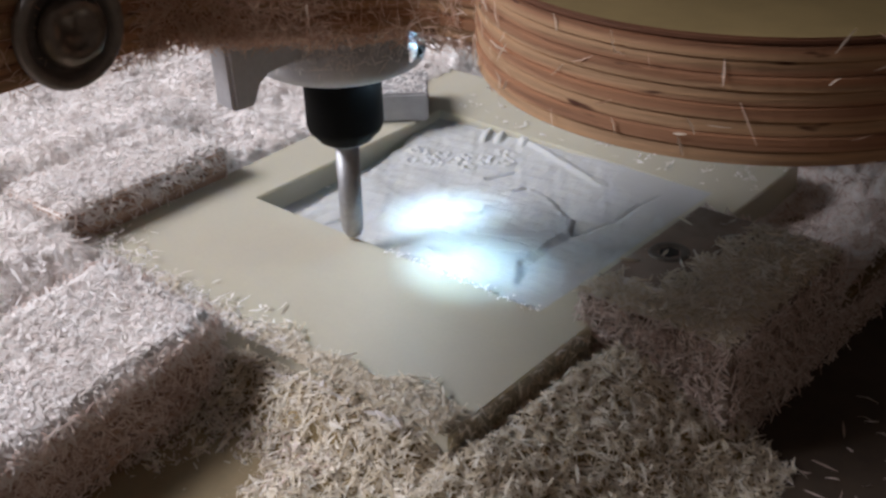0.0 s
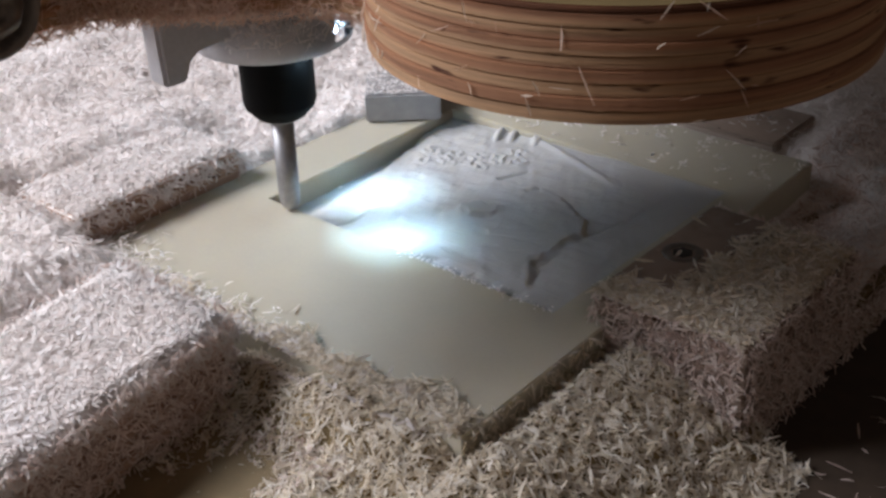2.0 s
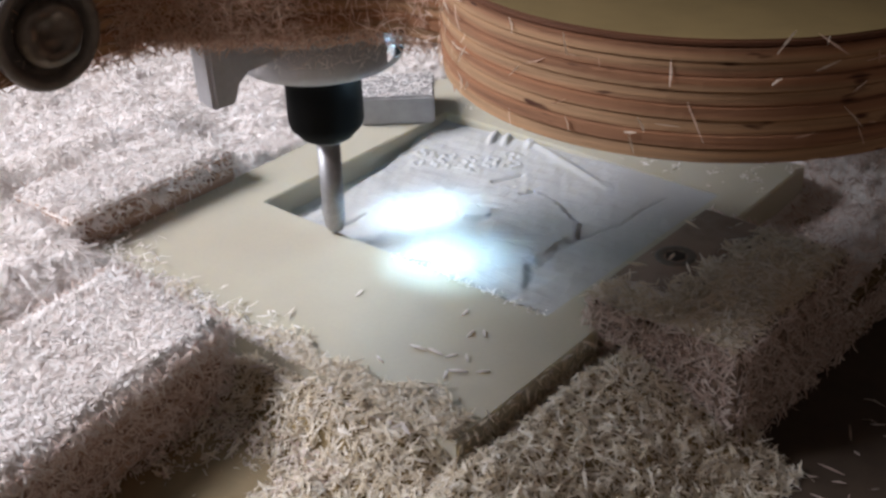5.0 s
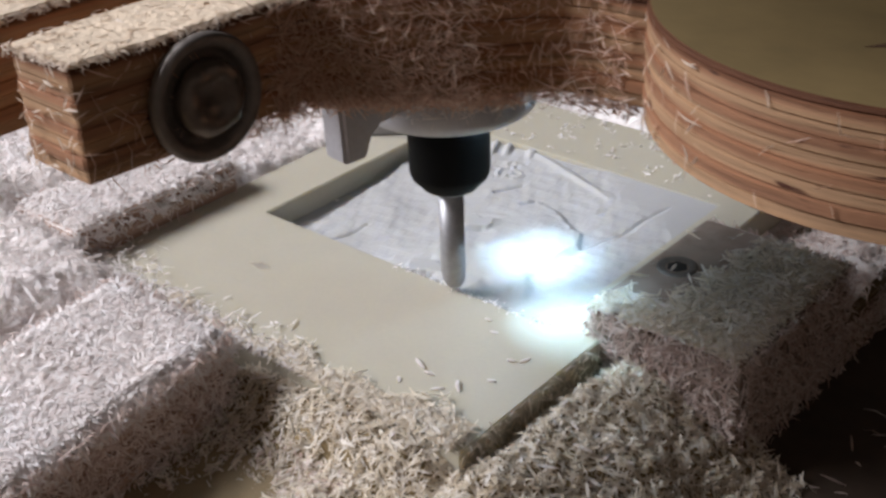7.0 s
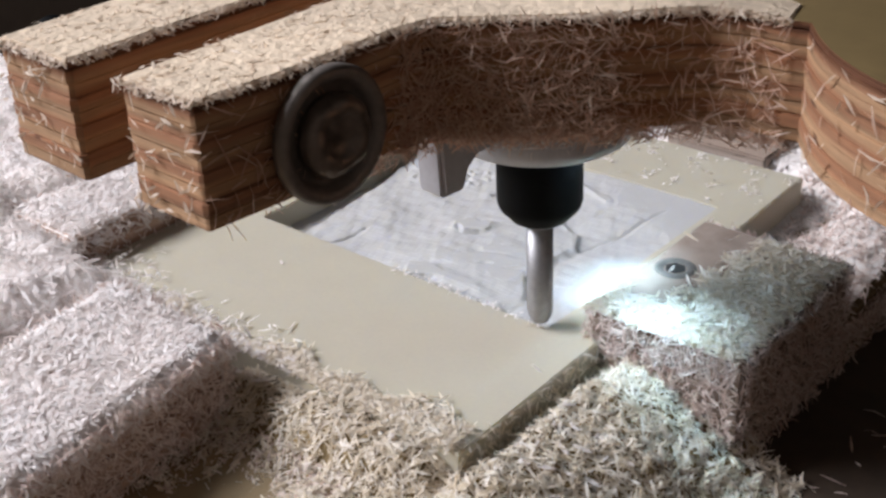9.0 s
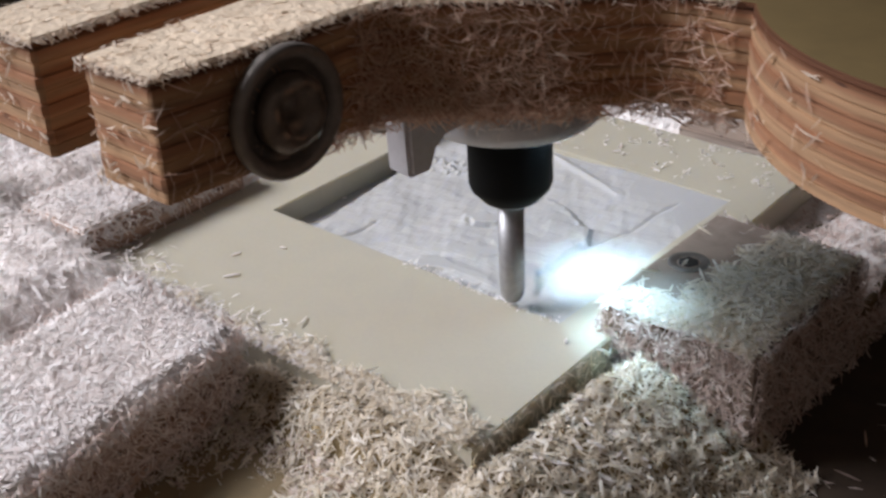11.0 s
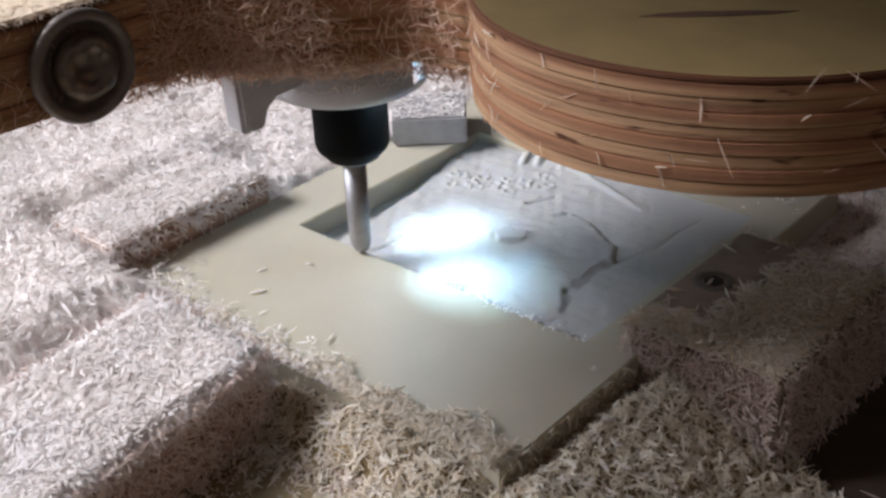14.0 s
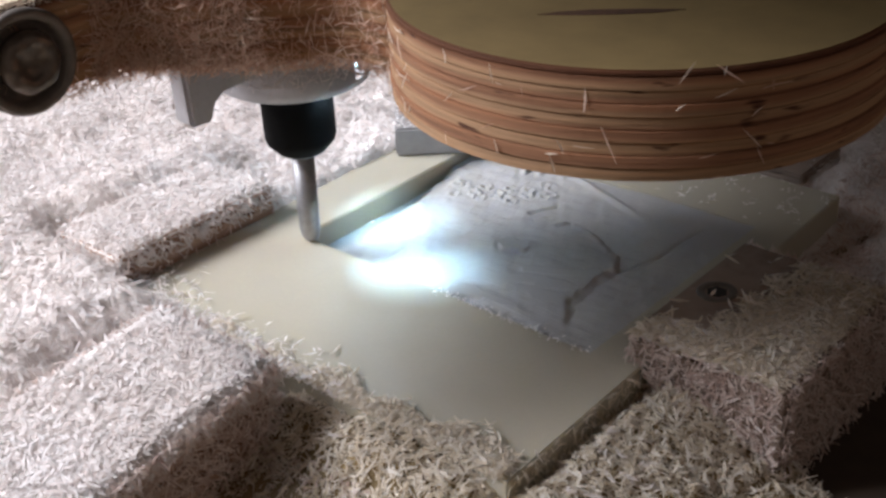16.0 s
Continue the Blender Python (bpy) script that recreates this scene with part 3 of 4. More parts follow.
def strew_all():
    near = dict(length=(0.0030, 0.0066), width=(0.0004, 0.0011))
    strew_heap("shavings", 46000, -0.16, 0.02, -0.20, 0.20, "thick drift of pale wood shavings", keep=lambda x, y: x < 0.02, **near)
    strew_heap("shavings", 42000, -0.189, -0.05, -0.15, 0.60, "far drift of pale wood shavings", layers=0.003, length=(0.002, 0.005), width=(0.0005, 0.0011))
    strew_heap("shavings", 36000, 0.050, 0.172, -0.14, 0.012, "loose pale shavings in front of the board", keep=lambda x, y: rng.random(len(x)) > 0.90 * np.exp(-((x - 0.074) / 0.018) ** 2 - ((y + 0.098) / 0.034) ** 2), mat=YCHIPS, length=(0.0024, 0.0054), width=(0.00035, 0.0009))
    # browner here for the shade under the lobe
    strew_heap("shavings", 9000, 0.11, EDGE_X, 0.06, 0.30, "shavings browned for the lobe's shade, drifted along the bed's edge", mat=SHADECHIPS, length=(0.0022, 0.0050), width=(0.0003, 0.0008))
    # brown stands in for the large block's shadow over the hollow
    strew_heap("shavings", 2600, 0.056, 0.100, -0.145, -0.066, "shavings browned for the block's shade in the hollow beside it", mat=SHADECHIPS, length=(0.0016, 0.0040), width=(0.0003, 0.0007))
    strew_heap("shavings", 12000, -0.05, 0.12, 0.11, 0.40, "pale shavings behind the board", **near)
    for ob in strew_block("shavings", F_BLOCK, 24000, 1100, "pale shavings heaped on the large block", "the large block", side_mat=SHADECHIPS):
        lean(ob, F_LEAN, F_BLOCK[3])
    strew_block("shavings", L_BLOCK, 4600, 120, "pale shavings stuck to the clamp block", "the clamp block", side_mat=SHADECHIPS)
    bare = lambda x, y: 0.992 * np.clip((0.1345 - x + 0.10 * (y - 0.04) + 0.002 * np.sin(y * 500)) / 0.006, 0, 1) * np.clip((y - 0.0105 + 0.003 * np.sin(x * 900)) / 0.006, 0, 1)
    strew_block("shavings", R_BLOCK, 7500, 1000, "pale shavings over the screwed clamp block", "the screwed clamp block", bare, side_mat=SHADECHIPS, top_mat=YCHIPS)
    x, y = scatter(420, -0.0120, 0.0120, -0.0105, 0.0105)
    c, d = math.cos(radians(42)), math.sin(radians(42))
    shavings("shavings", np.stack([-0.0137 + c * x - d * y, 0.0746 + d * x + c * y, B_BLOCK[5] + 0.0003 + 0.0005 * rng.random(420)], 1), np.tile([0, 0, 1.0], (420, 1)), CHIPS, label="thin pale shavings on the askew clamp block", lie=0.15, length=(0.0015, 0.0036))
    # the bed's straight edge, furred with shavings
    n = 5000
    y, z = rng.uniform(0.060, 0.30, n), FLOOR_Z + (TABLE_Z - FLOOR_Z) * rng.random(n) ** 0.6
    p = np.stack([EDGE_X - 0.001 + rng.random(n) * 0.003, y, z], 1)
    shavings("shavings", p, np.tile([1, 0, 0.4], (n, 1)), SHADECHIPS, label="brownish shavings clinging to the bed's edge", lie=0.5, length=(0.0018, 0.0042))
    n = 1800
    x, y = scatter(n, EDGE_X + 0.016, 0.30, -0.2, 0.35)
    shavings("shavings", np.stack([x, y, FLOOR_Z + 0.001 + 0 * x], 1), np.tile([0, 0, 1.0], (n, 1)), SHADECHIPS, label="sparse brownish shavings on the dark lower bed", lie=0.3)
    n = 7800
    x, d = rng.uniform(0.018, BX1 - 0.0005, n), rng.exponential(0.0042, n)
    reach = 0.6 + 0.5 * np.sin(x * 130) + 0.4 * np.sin(x * 310 + 1) + np.clip((x - 0.05) / 0.04, 0, 1)
    ok = (d < 0.0055 * np.clip(reach, 0.3, 3)) & (rng.random(n) < np.clip((x - 0.03) / 0.05, 0.5, 1))
    x, y = x[ok], BY0 + d[ok]
    shavings("shavings", np.stack([x, y, 0.0004 + 0.0012 * rng.random(len(x))], 1), np.tile([0, 0, 1.0], (len(x), 1)), YCHIPS, label="shavings drifted over the board's near edge", lie=0.22, length=(0.0022, 0.0050), width=(0.0003, 0.0008))
    n = 6500
    x, y = scatter(n, -0.020, 0.068, BY0 - 0.0006, -0.030)
    ok = rng.random(n) < np.exp(-np.hypot(np.clip(x + 0.016, 0, 1), np.clip(y + 0.050, 0, 1) * 1.3) / 0.0048) * 1.1
    ok |= rng.random(n) < np.exp(-(y - BY0) / 0.0024)
    x, y = x[ok], y[ok]
    shavings("shavings", np.stack([x, y, 0.0004 + 0.0014 * rng.random(len(x))], 1), np.tile([0, 0, 1.0], (len(x), 1)), CHIPS, label="shavings spilled over the board's corner", lie=0.25, length=(0.0022, 0.0052), width=(0.0003, 0.0009))
    n = 420
    y, z = rng.uniform(BY0, 0.004, n), -0.0085 + 0.0085 * rng.random(n) ** 2.2
    shavings("shavings", np.stack([0.1197 - 0.025 * (y - BY0) + 0.0002 + 0.0008 * rng.random(n), y, z], 1), np.tile([1, 0, 0.3], (n, 1)), YCHIPS, label="slivers clinging to the board's side", lie=0.4, length=(0.0015, 0.004))
    n = 130
    x = 0.052 + 0.052 * rng.random(n)
    shavings("shavings", np.stack([x, PY0 + 0.0008 * rng.normal(size=n), 0.0001 + 0 * x], 1), np.tile([0, 0, 1.0], (n, 1)), CHIPS, label="ragged slivers along the cut's near rim", lie=0.3, length=(0.0006, 0.0017), width=(0.0003, 0.0007))
    x, y = scatter(1500, 0.0, BX1 - 0.002, PY1 + 0.003, BY1 - 0.001)
    ok = lumps(x, y, 0.022, 31) + 0.5 * lumps(x, y, 0.009, 32) + 12 * (y - 0.105) > 0.35
    x, y = x[ok], y[ok]
    n = len(x)
    shavings("shavings", np.stack([x, y, 0.0004 + 0 * x], 1), np.tile([0, 0, 1.0], (n, 1)), CHIPS, label="slivers on the board's far margin", lie=0.12, length=(0.001, 0.0025))


strew_all()

# ---- the router in its plywood mount ----
MZ0, MZ1 = 0.0862, 0.1055
DISC = (0.1197, -0.0195, 0.0485)
AX, AY = -0.0052, -0.0001
ARM = [(0.0270, -0.1200), (0.0284, -0.1060), (0.0288, -0.0947), (0.0291, -0.0830), (0.0305, -0.0752), (0.0366, -0.0705), (0.0438, -0.0650),
       (0.0530, -0.0573), (0.0586, -0.0508), (0.0635, -0.0470), (0.0695, -0.0456), (0.0760, -0.0456)]


def arc(cx, cy, r, a0, a1, n):
    return [(cx + r * math.cos(radians(a0 + (a1 - a0) * k / n)), cy + r * math.sin(radians(a0 + (a1 - a0) * k / n))) for k in range(n + 1)]


def inset(points, d):
    """The outline drawn in by d."""
    out, n = [], len(points)
    for k in range(n):
        (ax, ay), (x, y), (bx, by) = points[k - 1], points[k], points[(k + 1) % n]
        tx, ty = bx - ax, by - ay
        l = math.hypot(tx, ty)
        out.append((x - ty / l * d, y + tx / l * d))
    return out


def build_mount():
    root = new("router_mount")
    tagged(root, "router held in a shaving-covered plywood clamp plate, cutting the board", "router")
    dx, dy, dr = DISC
    pts = [(0.0100, -0.1192), (0.0112, -0.1200), (0.0262, -0.1204)] + ARM
    pts += arc(dx, dy, dr, 212, 460, 80)
    pts += [(0.050, 0.055), (0.010, 0.058), (-0.030, 0.045), (-0.052, 0.015), (-0.050, -0.020), (-0.040, -0.050), (-0.0225, -0.078), (-0.0210, -0.1190), (-0.0200, -0.1200), (-0.0026, -0.1205), (-0.0017, -0.1195)]
    pts += arc(AX, AY, 0.036, 275.7, -65.9, 44)
    # eight veneers, each with its own slightly uneven edge, under a thin yellow face
    plate = part("clamp_plate", outline_solid(inset(pts, 0.0003), MZ1 - 0.0012, MZ1, 0.0003, 1, 0), [PLY, VENEER], root, "plywood plate with a split clamp and a round lobe")
    thick = (MZ1 - 0.0012 - MZ0) / 8
    for k in range(8):
        z = MZ0 + k * thick
        part("ply", outline_solid(inset(pts, (0.0002, 0.0, 0.00028, 0.0001, 0.00024, 0.00004, 0.0003, 0.00012)[k]), z, z + thick - 0.00004, 0.00018), PLY, plate)
    split = outline_solid([(-0.0125, -0.0006), (-0.006, -0.0014), (0.002, -0.0016), (0.009, -0.0011), (0.0135, 0.0002), (0.006, 0.0010), (-0.003, 0.0013), (-0.009, 0.0006)], MZ1 - 0.0004, MZ1 + 0.0001)
    part("veneer_split", moved(split, pose(0.1260, -0.0390, 0) @ pose(0, 0, 0, 0, 0, 38)), SPLIT, root, "dark split in the yellow veneer")
    # bolt with a broad dusty washer through the two ears
    m = pose(0.0290, -0.0985, 0.0945) @ pose(0, 0, 0, 0, 90, 0) @ pose(0, 0, 0, 2, 0, 0)
    part("washer", moved(turned([(0.0036, 0.0), (0.0100, 0.0), (0.0107, 0.0006), (0.0108, 0.0018), (0.0103, 0.0026), (0.0095, 0.0027), (0.0086, 0.0022), (0.0080, 0.0010), (0.0074, 0.0004), (0.0036, 0.0004)], 56, False), m), ZINC, root, "broad dull washer with a raised rim", True)
    head = turned([(0.0064, 0.0004), (0.0066, 0.0018), (0.0062, 0.0029), (0.0052, 0.0036), (0.0036, 0.0038), (0.0030, 0.0030), (0.0012, 0.0026)], 44)
    for v in head.verts:
        v.co.z += 0.0007 * noise.noise(v.co * 380) * (1 if v.co.z > 0.001 else 0)
    part("bolt_head", moved(head, m @ pose(0.0002, 0.0004, 0)), DUSTY, root, "round bolt head smeared with dust", True)
    part("bolt_shank", moved(turned([(0.0035, -0.048), (0.0035, 0.0)], 20), m), ZINC, root)
    thread = []
    for k in range(26):
        thread += [(0.0040, -0.074 + 0.0010 * k), (0.0033, -0.0735 + 0.0010 * k)]
    part("bolt_thread", moved(turned(thread, 28), m), BLACK, root, "dark threaded end of the bolt", True)
    part("nut", moved(turned([(0.0072, -0.0570), (0.0078, -0.0562), (0.0078, -0.0515), (0.0072, -0.0505)], 6), m), ZINC, root, "dull hexagonal nut")
    # router: body, foot, nut, cutter
    at, low = pose(AX, AY, -0.0063), pose(AX, AY, -0.0024)
    part("router_body", moved(turned([(0.012, 0.0698), (0.0218, 0.0700), (0.0325, 0.078), (0.0330, 0.090), (0.0330, 0.190), (0.026, 0.205)], 48), at), TUBE, root, "grey router motor body", True)
    foot = turned([(0.0196, 0.0690), (0.0196, 0.0590), (0.0204, 0.0582), (0.0216, 0.0590), (0.0222, 0.0610), (0.0222, 0.0690), (0.0212, 0.0702), (0.0196, 0.0702)], 56, False)
    gap = [f for f in foot.faces if 0.0605 < f.calc_center_median().z < 0.0695 and 4 < math.degrees(math.atan2(f.calc_center_median().y, f.calc_center_median().x)) < 40]
    bmesh.ops.delete(foot, geom=gap, context="FACES")
    part("foot_ring", moved(foot, at), GREY, root, "grey cast foot ring", True)
    side = [(0.0008, 0.0580), (0.0060, 0.0580), (0.0068, 0.0588), (0.0082, 0.0625), (0.0110, 0.0648), (0.0180, 0.0655), (0.0250, 0.0660), (0.0250, 0.0780), (-0.0006, 0.0780), (0.0, 0.0588)]
    lug = moved(outline_solid(side, -0.0040, 0.0040, 0.0010), Matrix(((1, 0, 0, 0), (0, 0, -1, 0), (0, 1, 0, 0), (0, 0, 0, 1))))
    bmesh.ops.recalc_face_normals(lug, faces=lug.faces)
    part("lug", moved(lug, pose(AX + 0.0015, -0.0402, -0.0063) @ pose(0, 0, 0, 0, 0, 83)), GREY, root, "grey cast lug")
    part("spindle_nut", moved(turned([(0.0060, 0.0318), (0.0072, 0.0324), (0.0076, 0.0330), (0.0097, 0.0352), (0.0103, 0.0370), (0.0103, 0.0540), (0.0098, 0.0590)], 48), low), BLACK, root, "black round spindle nut", True)
    part("collet", moved(turned([(0.0040, 0.0308), (0.0056, 0.0314), (0.0056, 0.0330)], 32), low), STEEL, root, "", True)
    cutter = turned([(0.0006, 0.0022), (0.0021, 0.0032), (0.0030, 0.0050), (0.0033, 0.0074), (0.0033, 0.0315)], 36)
    for v in cutter.verts:
        if v.co.z < 0.018 and v.co.y > 0.0012:
            v.co.y = 0.0012
    part("cutter", moved(cutter, low), STEEL, root, "steel ball-nose cutter", True)
    # unseen dark boxes, added to keep daylight off the plate's top and lobe
    part("carriage", box(-0.060, 0.205, 0.062, 0.200, MZ0, 0.340, 0.002), NEAR_BLACK, root, "unseen dark upright added to shade the plate")
    part("carriage_shelf", box(-0.036, 0.160, -0.130, 0.061, 0.210, 0.228, 0.002), NEAR_BLACK, root, "unseen dark shelf added to shade the round lobe")
    # two lit lamps in short tubes on the foot
    for (px, py), aim in LEDS:
        m = look((px, py, 0.0602), aim) @ pose(0, 0, 0, 180, 0, 0)
        tube = turned([(0.0026, -0.001), (0.0026, 0.0100), (0.0021, 0.0100), (0.0021, -0.001)], 24, False)
        t = part("lamp_tube", moved(tube, m), TUBE, root)
        part("lamp_lens", moved(turned([(0.0020, -0.0004), (0.0020, 0.0)], 20), m), LED_ON, t, "bright white lit lamp", True)
        # glowing ring added at the tube's mouth for the soft halo
        part("lamp_rim", moved(turned([(0.0021, 0.0101), (0.0030, 0.0101), (0.0030, 0.0106), (0.0021, 0.0106)], 24, False), m), LED_HALO, t, "added glowing ring that spreads a halo round the lamp's spot")
    return root


LEDS = (((-0.0025, 0.0145), (0.0026, 0.0280, -0.003)), ((0.0045, 0.0010), (0.0288, 0.0073, -0.001)))
MOUNT = build_mount()


def furred_plate():
    """Shavings caught on the plate's rough edge and top."""
    p, u = [], []
    line = ARM
    for k, ((ax, ay), (bx, by)) in enumerate(zip(line, line[1:])):
        n = int((46000 if k < 7 else 14000) * math.hypot(bx - ax, by - ay)) if k > 2 else 60
        t = rng.random(n)
        nx, ny = by - ay, -(bx - ax)
        l = math.hypot(nx, ny)
        z = MZ0 - 0.0006 + (MZ1 - MZ0) * rng.random(n) ** 1.6
        p.append(np.stack([ax + t * (bx - ax) + nx / l * 0.0005, ay + t * (by - ay) + ny / l * 0.0005, z], 1))
        u.append(np.tile([nx / l, ny / l, 0.1], (n, 1)))
    for (ax, ay), (bx, by) in zip(line[2:], line[3:]):
        n = int(16000 * math.hypot(bx - ax, by - ay))
        t, back = rng.random(n), rng.random(n) * 0.006
        nx, ny = by - ay, -(bx - ax)
        l = math.hypot(nx, ny)
        p.append(np.stack([ax + t * (bx - ax) - nx / l * back, ay + t * (by - ay) - ny / l * back, MZ0 - rng.random(n) * 0.0030], 1))
        u.append(np.tile([nx / l, ny / l, -0.8], (n, 1)))
    a = rng.uniform(212, 330, 24)
    p.append(np.stack([DISC[0] + (DISC[2] + 0.0003) * np.cos(np.radians(a)), DISC[1] + (DISC[2] + 0.0003) * np.sin(np.radians(a)), rng.uniform(MZ0, MZ1, 24)], 1))
    u.append(np.stack([np.cos(np.radians(a)), np.sin(np.radians(a)), 0 * a], 1))
    a = np.concatenate([rng.uniform(213, 250, 22), rng.uniform(215, 320, 22)])
    thick = shavings("clinging_sliver", np.stack([DISC[0] + (DISC[2] + 0.0004) * np.cos(np.radians(a)), DISC[1] + (DISC[2] + 0.0004) * np.sin(np.radians(a)), rng.uniform(MZ0, MZ1, 44)], 1),
                     np.stack([np.cos(np.radians(a)), np.sin(np.radians(a)), 0 * a], 1), EARCHIPS, length=(0.0020, 0.0050), width=(0.0002, 0.0005), lie=0.04)
    thick.parent = MOUNT
    tagged(thick, "beige slivers stuck to the round lobe", kind="stuff")
    ob = shavings("clinging_fibre", np.concatenate(p), np.concatenate(u), FIBRE, length=(0.002, 0.0055), width=(0.00018, 0.00042), lie=0.24)
    ob.parent = MOUNT
    tagged(ob, "brown splinters caught on the plywood edge", kind="stuff")
    p, u = [], []
    for x0, x1, n in ((-0.0205, -0.0020, 420), (0.0100, 0.0280, 560)):
        x, y = rng.uniform(x0, x1, n), -0.1195 + 0.055 * rng.random(n)
        p.append(np.stack([x, y, MZ1 + rng.random(n) * 0.0006], 1))
        u.append(np.tile([0, 0, 1.0], (n, 1)))
        x = rng.uniform(x0, min(x1, 0.0265), 60)
        p.append(np.stack([x, -0.1208 + 0 * x, rng.uniform(MZ0, MZ1, 60)], 1))
        u.append(np.tile([0, -1.0, 0.2], (60, 1)))
    ob = shavings("clinging_sliver", np.concatenate(p), np.concatenate(u), EARCHIPS, length=(0.0012, 0.0036), width=(0.00025, 0.0006), lie=0.1)
    ob.parent = MOUNT
    tagged(ob, "beige slivers lying on the plate's ears", kind="stuff")
    p, u = [], []
    a = rng.uniform(0, 360, 1100)
    p.append(np.stack([AX + 0.0223 * np.cos(np.radians(a)), AY + 0.0223 * np.sin(np.radians(a)), 0.0560 + 0.0085 * rng.random(1100) ** 0.6], 1))
    u.append(np.stack([np.cos(np.radians(a)), np.sin(np.radians(a)), 0.6 + 0 * a], 1))
    ob = shavings("clinging_sliver", np.concatenate(p), np.concatenate(u), CHIPS, length=(0.002, 0.005), width=(0.0002, 0.0005), lie=0.25)
    ob.parent = MOUNT
    tagged(ob, "pale slivers lying on the mount", kind="stuff")


furred_plate()


def dusty_ears():
    inner = arc(AX, AY, 0.0370, -40, -64, 8)
    for pts in ([(0.0104, -0.1196), (0.0262, -0.1200)] + [(x - 0.0003, y + 0.0002) for x, y in ARM] + [(0.0740, -0.0380), (0.0560, -0.0300)] + inner + [(0.0103, -0.0420)],
                [(-0.0206, -0.1194), (-0.0024, -0.1201), (-0.0021, -0.0420), (-0.0250, -0.0400), (-0.0370, -0.0520), (-0.0222, -0.078)]):
        part("dust_film", outline_solid(pts, MZ1 - 0.0010, MZ1 + 0.0004, 0.0003), BEIGE, MOUNT, "film of pale dust on the plate")
    # frayed dust hanging over the film's edge
    p, u = [], []
    for (ax, ay), (bx, by) in list(zip(ARM, ARM[1:])) + [((-0.0017, -0.1195), (-0.0019, -0.045)), ((0.0100, -0.1202), (0.0270, -0.1202)), ((-0.0205, -0.1205), (-0.0020, -0.1207))]:
        n = int(9000 * math.hypot(bx - ax, by - ay))
        t = rng.random(n)
        nx, ny = by - ay, -(bx - ax)
        l = math.hypot(nx, ny)
        out = rng.normal(0.0, 0.0004, n)
        p.append(np.stack([ax + t * (bx - ax) + nx / l * out, ay + t * (by - ay) + ny / l * out, MZ1 + 0.0003 - 0.0010 * rng.random(n) ** 2], 1))
        u.append(np.tile([nx / l * 0.7, ny / l * 0.7, 0.7], (n, 1)))
    ob = shavings("clinging_sliver", np.concatenate(p), np.concatenate(u), EARCHIPS, length=(0.0008, 0.0024), width=(0.0002, 0.0005), lie=0.2)
    ob.parent = MOUNT
    tagged(ob, "pale fuzz fraying over the plate's upper edge", kind="stuff")


dusty_ears()

# ---- single slivers on the board, thrown there and blown off again ----


def sliver_mesh(length, width, curl):
    """A thin curled sliver with thickness, tapering to both ends."""
    bm = bmesh.new()
    rings = []
    for k in range(7):
        f = k / 6 - 0.5
        w = width * (1 - 3.0 * f * f) / 2
        z, y = curl * length * (0.25 - f * f), curl * length * 0.8 * f * f
        rings.append([bm.verts.new((f * length, y + a * w, z + b * 0.00011)) for a, b in ((-1, -1), (1, -1), (1, 1), (-1, 1))])
    for a, b in zip(rings, rings[1:]):
        for k in range(4):
            bm.faces.new((a[k], a[(k + 1) % 4], b[(k + 1) % 4], b[k]))
    bm.faces.new(rings[0][::-1]), bm.faces.new(rings[-1])
    bmesh.ops.recalc_face_normals(bm, faces=bm.faces)
    return mesh_of("sliver", bm, CHIPS)


SLIVER_MESHES = [sliver_mesh(0.0032, 0.0007, 0.20), sliver_mesh(0.0048, 0.0010, 0.30), sliver_mesh(0.0022, 0.0008, 0.10)]
# place on the board, turn, mesh, seconds of landing and of blowing off (none: it lies there all along)
SLIVER_PLACES = [
    (0.0599, -0.0203, 101, 0, 2.2, 5.0),
    (0.085, -0.0393, -22, 0, 2.6, 6.6),
    (0.0891, -0.0303, 9, 1, 3.3, 5.0),
    (0.0934, -0.0291, -1, 1, 2.2, 6.6),
    (0.0977, -0.0279, 64, 0, 2.6, 5.0),
    (0.1011, -0.0262, -45, 0, 3.3, 6.6),
    (0.0879, -0.0109, 101, 0, 2.2, 5.0),
    (0.0952, -0.0175, 96, 0, 2.6, 6.6),
    (0.0977, -0.0155, -45, 0, 3.3, 5.0),
    (0.1017, -0.0346, 119, 0, 2.2, 6.6),
    (0.1033, -0.0319, 29, 1, 2.6, 5.0),
    (0.1079, -0.0283, 47, 0, 3.3, 6.6),
    (0.1019, -0.0399, 7, 2, 2.2, 5.0),
    (0.0668, -0.0507, 131, 2, 2.6, 6.6),
    (0.0901, -0.0318, -24, 1, 6.08, 8.1),
    (0.0947, -0.0334, 6, 0, 5.6, 8.23),
    (0.1034, -0.0333, -47, 1, 5.72, 8.36),
    (0.1005, -0.037, 46, 0, 5.84, 8.49),
    (0.1084, -0.0268, 21, 2, 5.96, 8.62),
    (0.0906, -0.0395, 132, 2, 6.08, 8.75),
    (0.1068, -0.0173, 20, 2, 5.6, 8.879999999999999),
    (0.1095, -0.0153, 71, 0, 5.72, 8.1),
    (0.0958, -0.0101, 20, 2, 5.84, 8.23),
    (0.0909, -0.0063, 4, 2, 5.96, 8.36),
    (0.0675, -0.0468, 117, 0, None, None),
    (0.0204, -0.0335, 57, 1, 10.5, 14.05),
    (0.0119, -0.0247, 78, 0, 10.700000000000001, 14.200000000000001),
    (0.0199, -0.0143, 11, 2, 10.3, 14.35),
    (0.111, -0.0055, 120, 2, 10.5, 13.9),
    (0.0255, -0.0161, -28, 2, 7.3, 9.6),
]


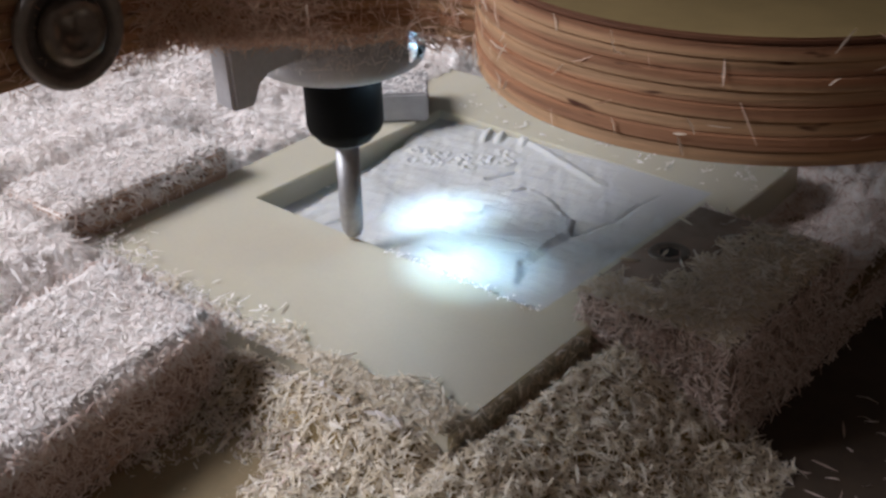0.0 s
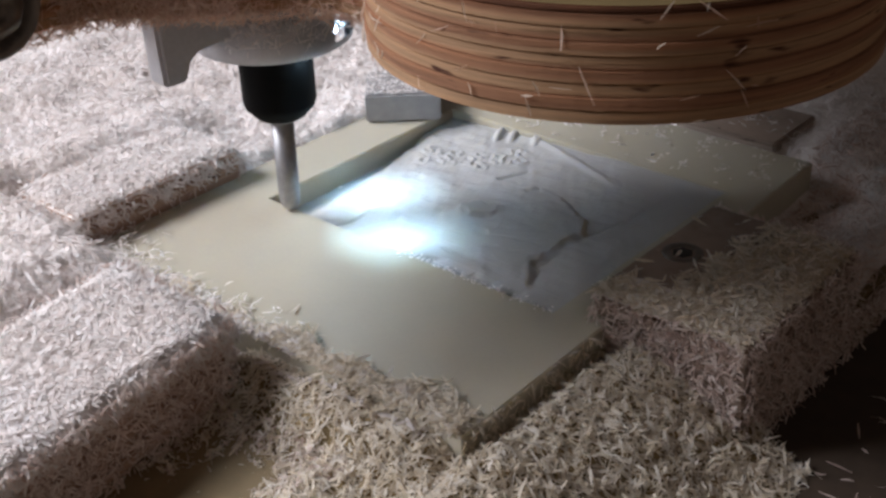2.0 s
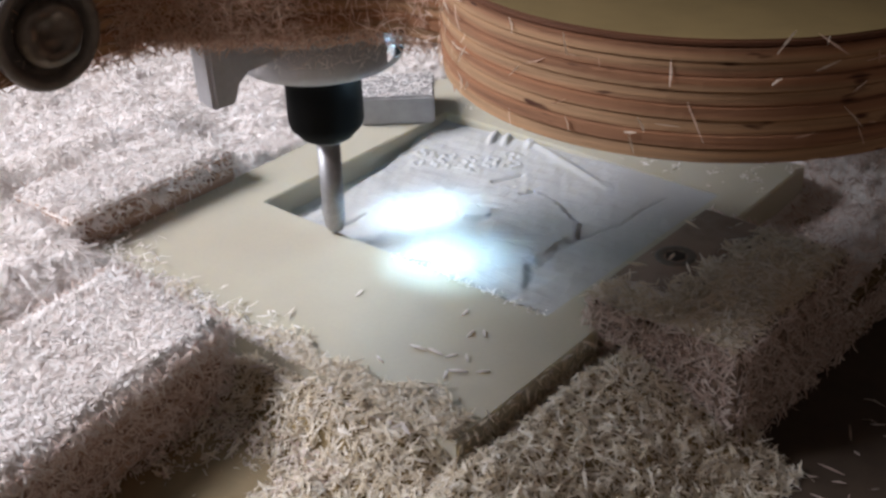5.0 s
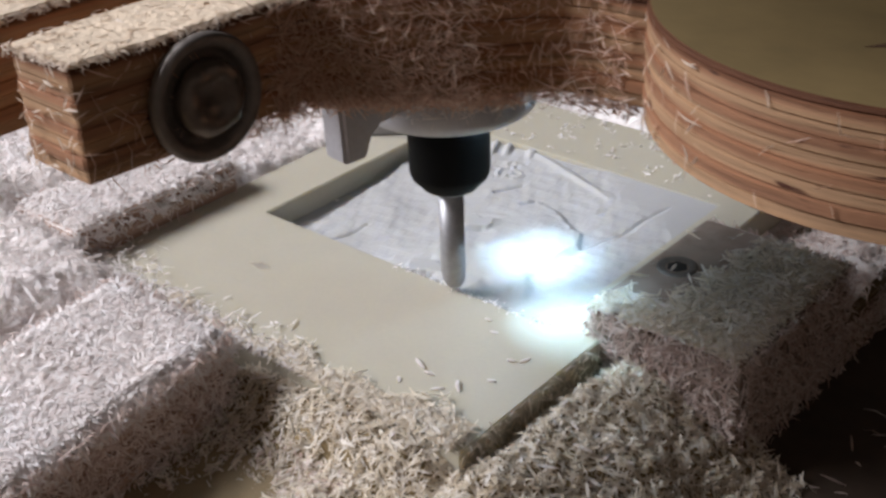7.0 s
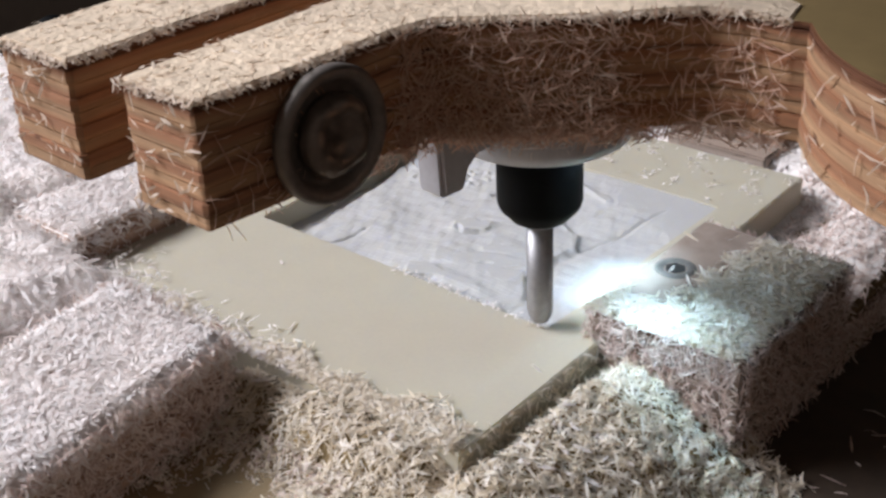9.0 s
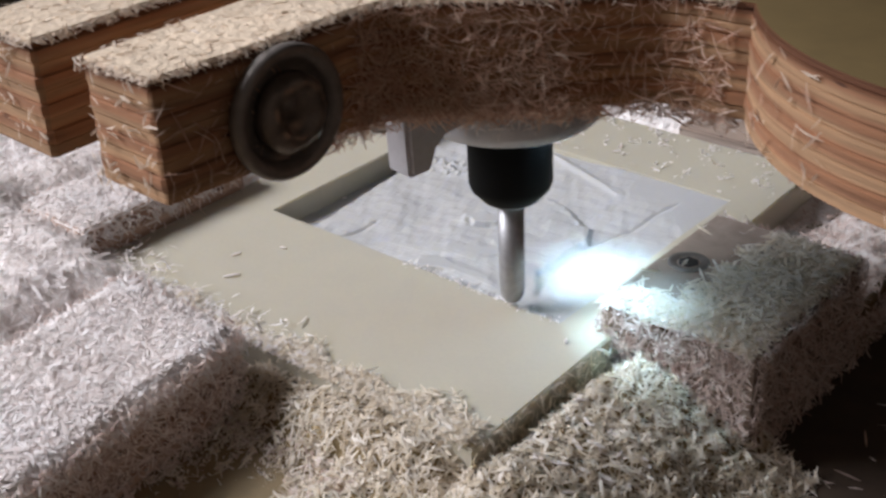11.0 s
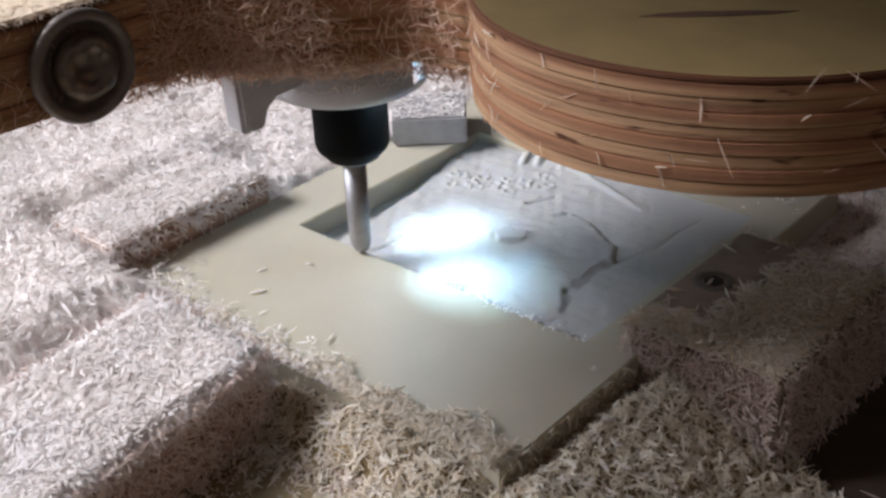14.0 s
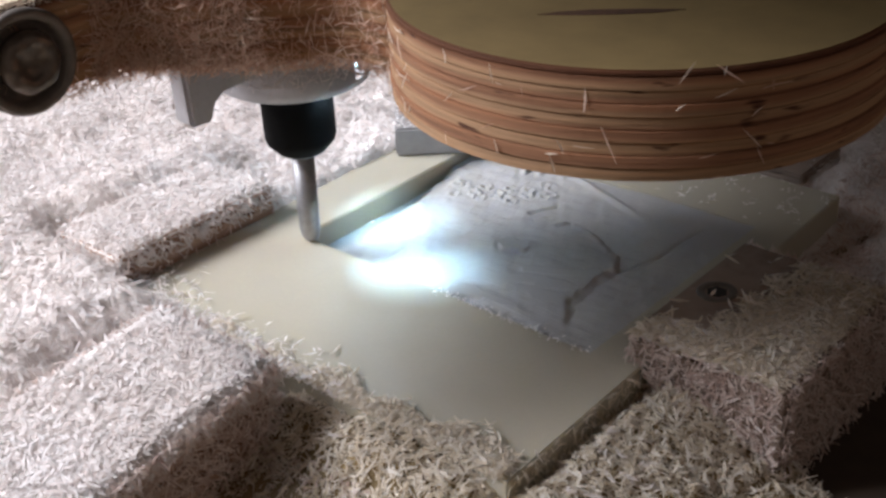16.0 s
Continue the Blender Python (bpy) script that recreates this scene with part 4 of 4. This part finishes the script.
def build_slivers():
    made = []
    for x, y, turn, kind, on, off in SLIVER_PLACES:
        ob = new("sliver", SLIVER_MESHES[kind])
        ob.matrix_basis = pose(x, y, 0.0003, 0, 0, turn)
        tagged(ob, "pale curled wood sliver lying on the cream board", "sliver", "loose slivers on the board")
        made.append((ob, x, y, turn, on, off))
    return made


SLIVERS = build_slivers()
FLYING = new("sliver", SLIVER_MESHES[1])
tagged(FLYING, "pale wood sliver whirled up over the board", "sliver", "loose slivers on the board")

# ---- what moves ----
SLIDE = [
    (0, 0.0457, 0.0004, 0.0004),
    (0.5, 0.0362, 0.0003, 0.0003),
    (1, 0.0262, 0.0002, 0.0002),
    (1.5, 0.0206, 0.0002, 0.0002),
    (2, 0.0156, 0.0001, 0.0001),
    (2.5, 0.0095, 0.0001, 0.0001),
    (3, 0.0136, 0.0001, 0.0001),
    (3.5, 0.0187, 0.0002, 0.0002),
    (4, 0.0247, 0.0002, 0.0002),
    (6.5, 0.0641, 0.0006, 0.0006),
    (7, 0.0790, 0.0007, 0.0007),
    (7.5, 0.0904, 0.0008, 0.0008),
    (8, 0.0968, 0.0009, 0.0008),
    (8.5, 0.1012, 0.0009, 0.0009),
    (9, 0.1075, 0.0010, 0.0009),
    (9.9, 0.1158, 0.0011, 0.0010),
    (11.5, 0.0796, 0.0007, 0.0007),
    (12, 0.0668, 0.0006, 0.0006),
    (12.5, 0.0595, 0.0006, 0.0005),
    (13, 0.0542, 0.0005, 0.0005),
    (13.5, 0.0415, 0.0004, 0.0004),
    (14, 0.0319, 0.0003, 0.0003),
    (14.5, 0.0257, 0.0002, 0.0002),
    (15, 0.0207, 0.0002, 0.0002),
    (15.5, 0.0151, 0.0001, 0.0001),
    (16, 0.0093, 0.0001, 0.0001),
]


def motions():
    for k, (ob, x, y, turn, on, off) in enumerate(SLIVERS):
        before, after = (0.060 + 0.0021 * (k * 7 % 25), -0.0560), (0.125 + 0.0011 * (k * 5 % 21), -0.020 - 0.0015 * (k * 3 % 17))
        lie = lambda p: pose(*p, float(heap(*p)) + 0.0012, 8, 6, turn)
        rows = []
        if on is None:
            rows += [(0, pose(x, y, 0.0003, 0, 0, turn))]
        else:
            hop = pose((x + before[0]) / 2, (y + before[1]) / 2, 0.006, 30, 20, turn + 40)
            rows += [(0, lie(before)), (on - 0.3, lie(before)), (on - 0.15, hop), (on, pose(x, y, 0.0003, 0, 0, turn))]
        if off is None:
            rows += [(16, pose(x, y, 0.0003, 0, 0, turn))]
        else:
            hop = pose((x + after[0]) / 2, (y + after[1]) / 2, 0.007, -30, 20, turn - 40)
            rows += [(off, pose(x, y, 0.0003, 0, 0, turn)), (off + 0.15, hop), (off + 0.3, lie(after)), (16, lie(after))]
        walk(ob, rows)
    rest = [(-0.004, -0.060), (0.066, -0.066), (-0.010, -0.062), (0.075, -0.060)]
    down = [pose(*p, float(heap(*p)) + 0.0012, 10, 8, 40) for p in rest]
    walk(FLYING, [(0, down[0]), (6.8, down[0]), (7.0, pose(0.040, -0.036, 0.012, 40, 20, 75)), (7.2, down[1]), (8.3, down[1]),
                  (8.5, pose(0.056, -0.020, 0.010, 30, -20, 100)), (8.7, down[2]), (11.3, down[2]), (11.5, pose(0.036, -0.045, 0.018, 40, 10, 60)), (11.7, down[3]), (16, down[3])])
    walk(MOUNT, [(t, pose(*p)) for t, *p in SLIDE])


motions()
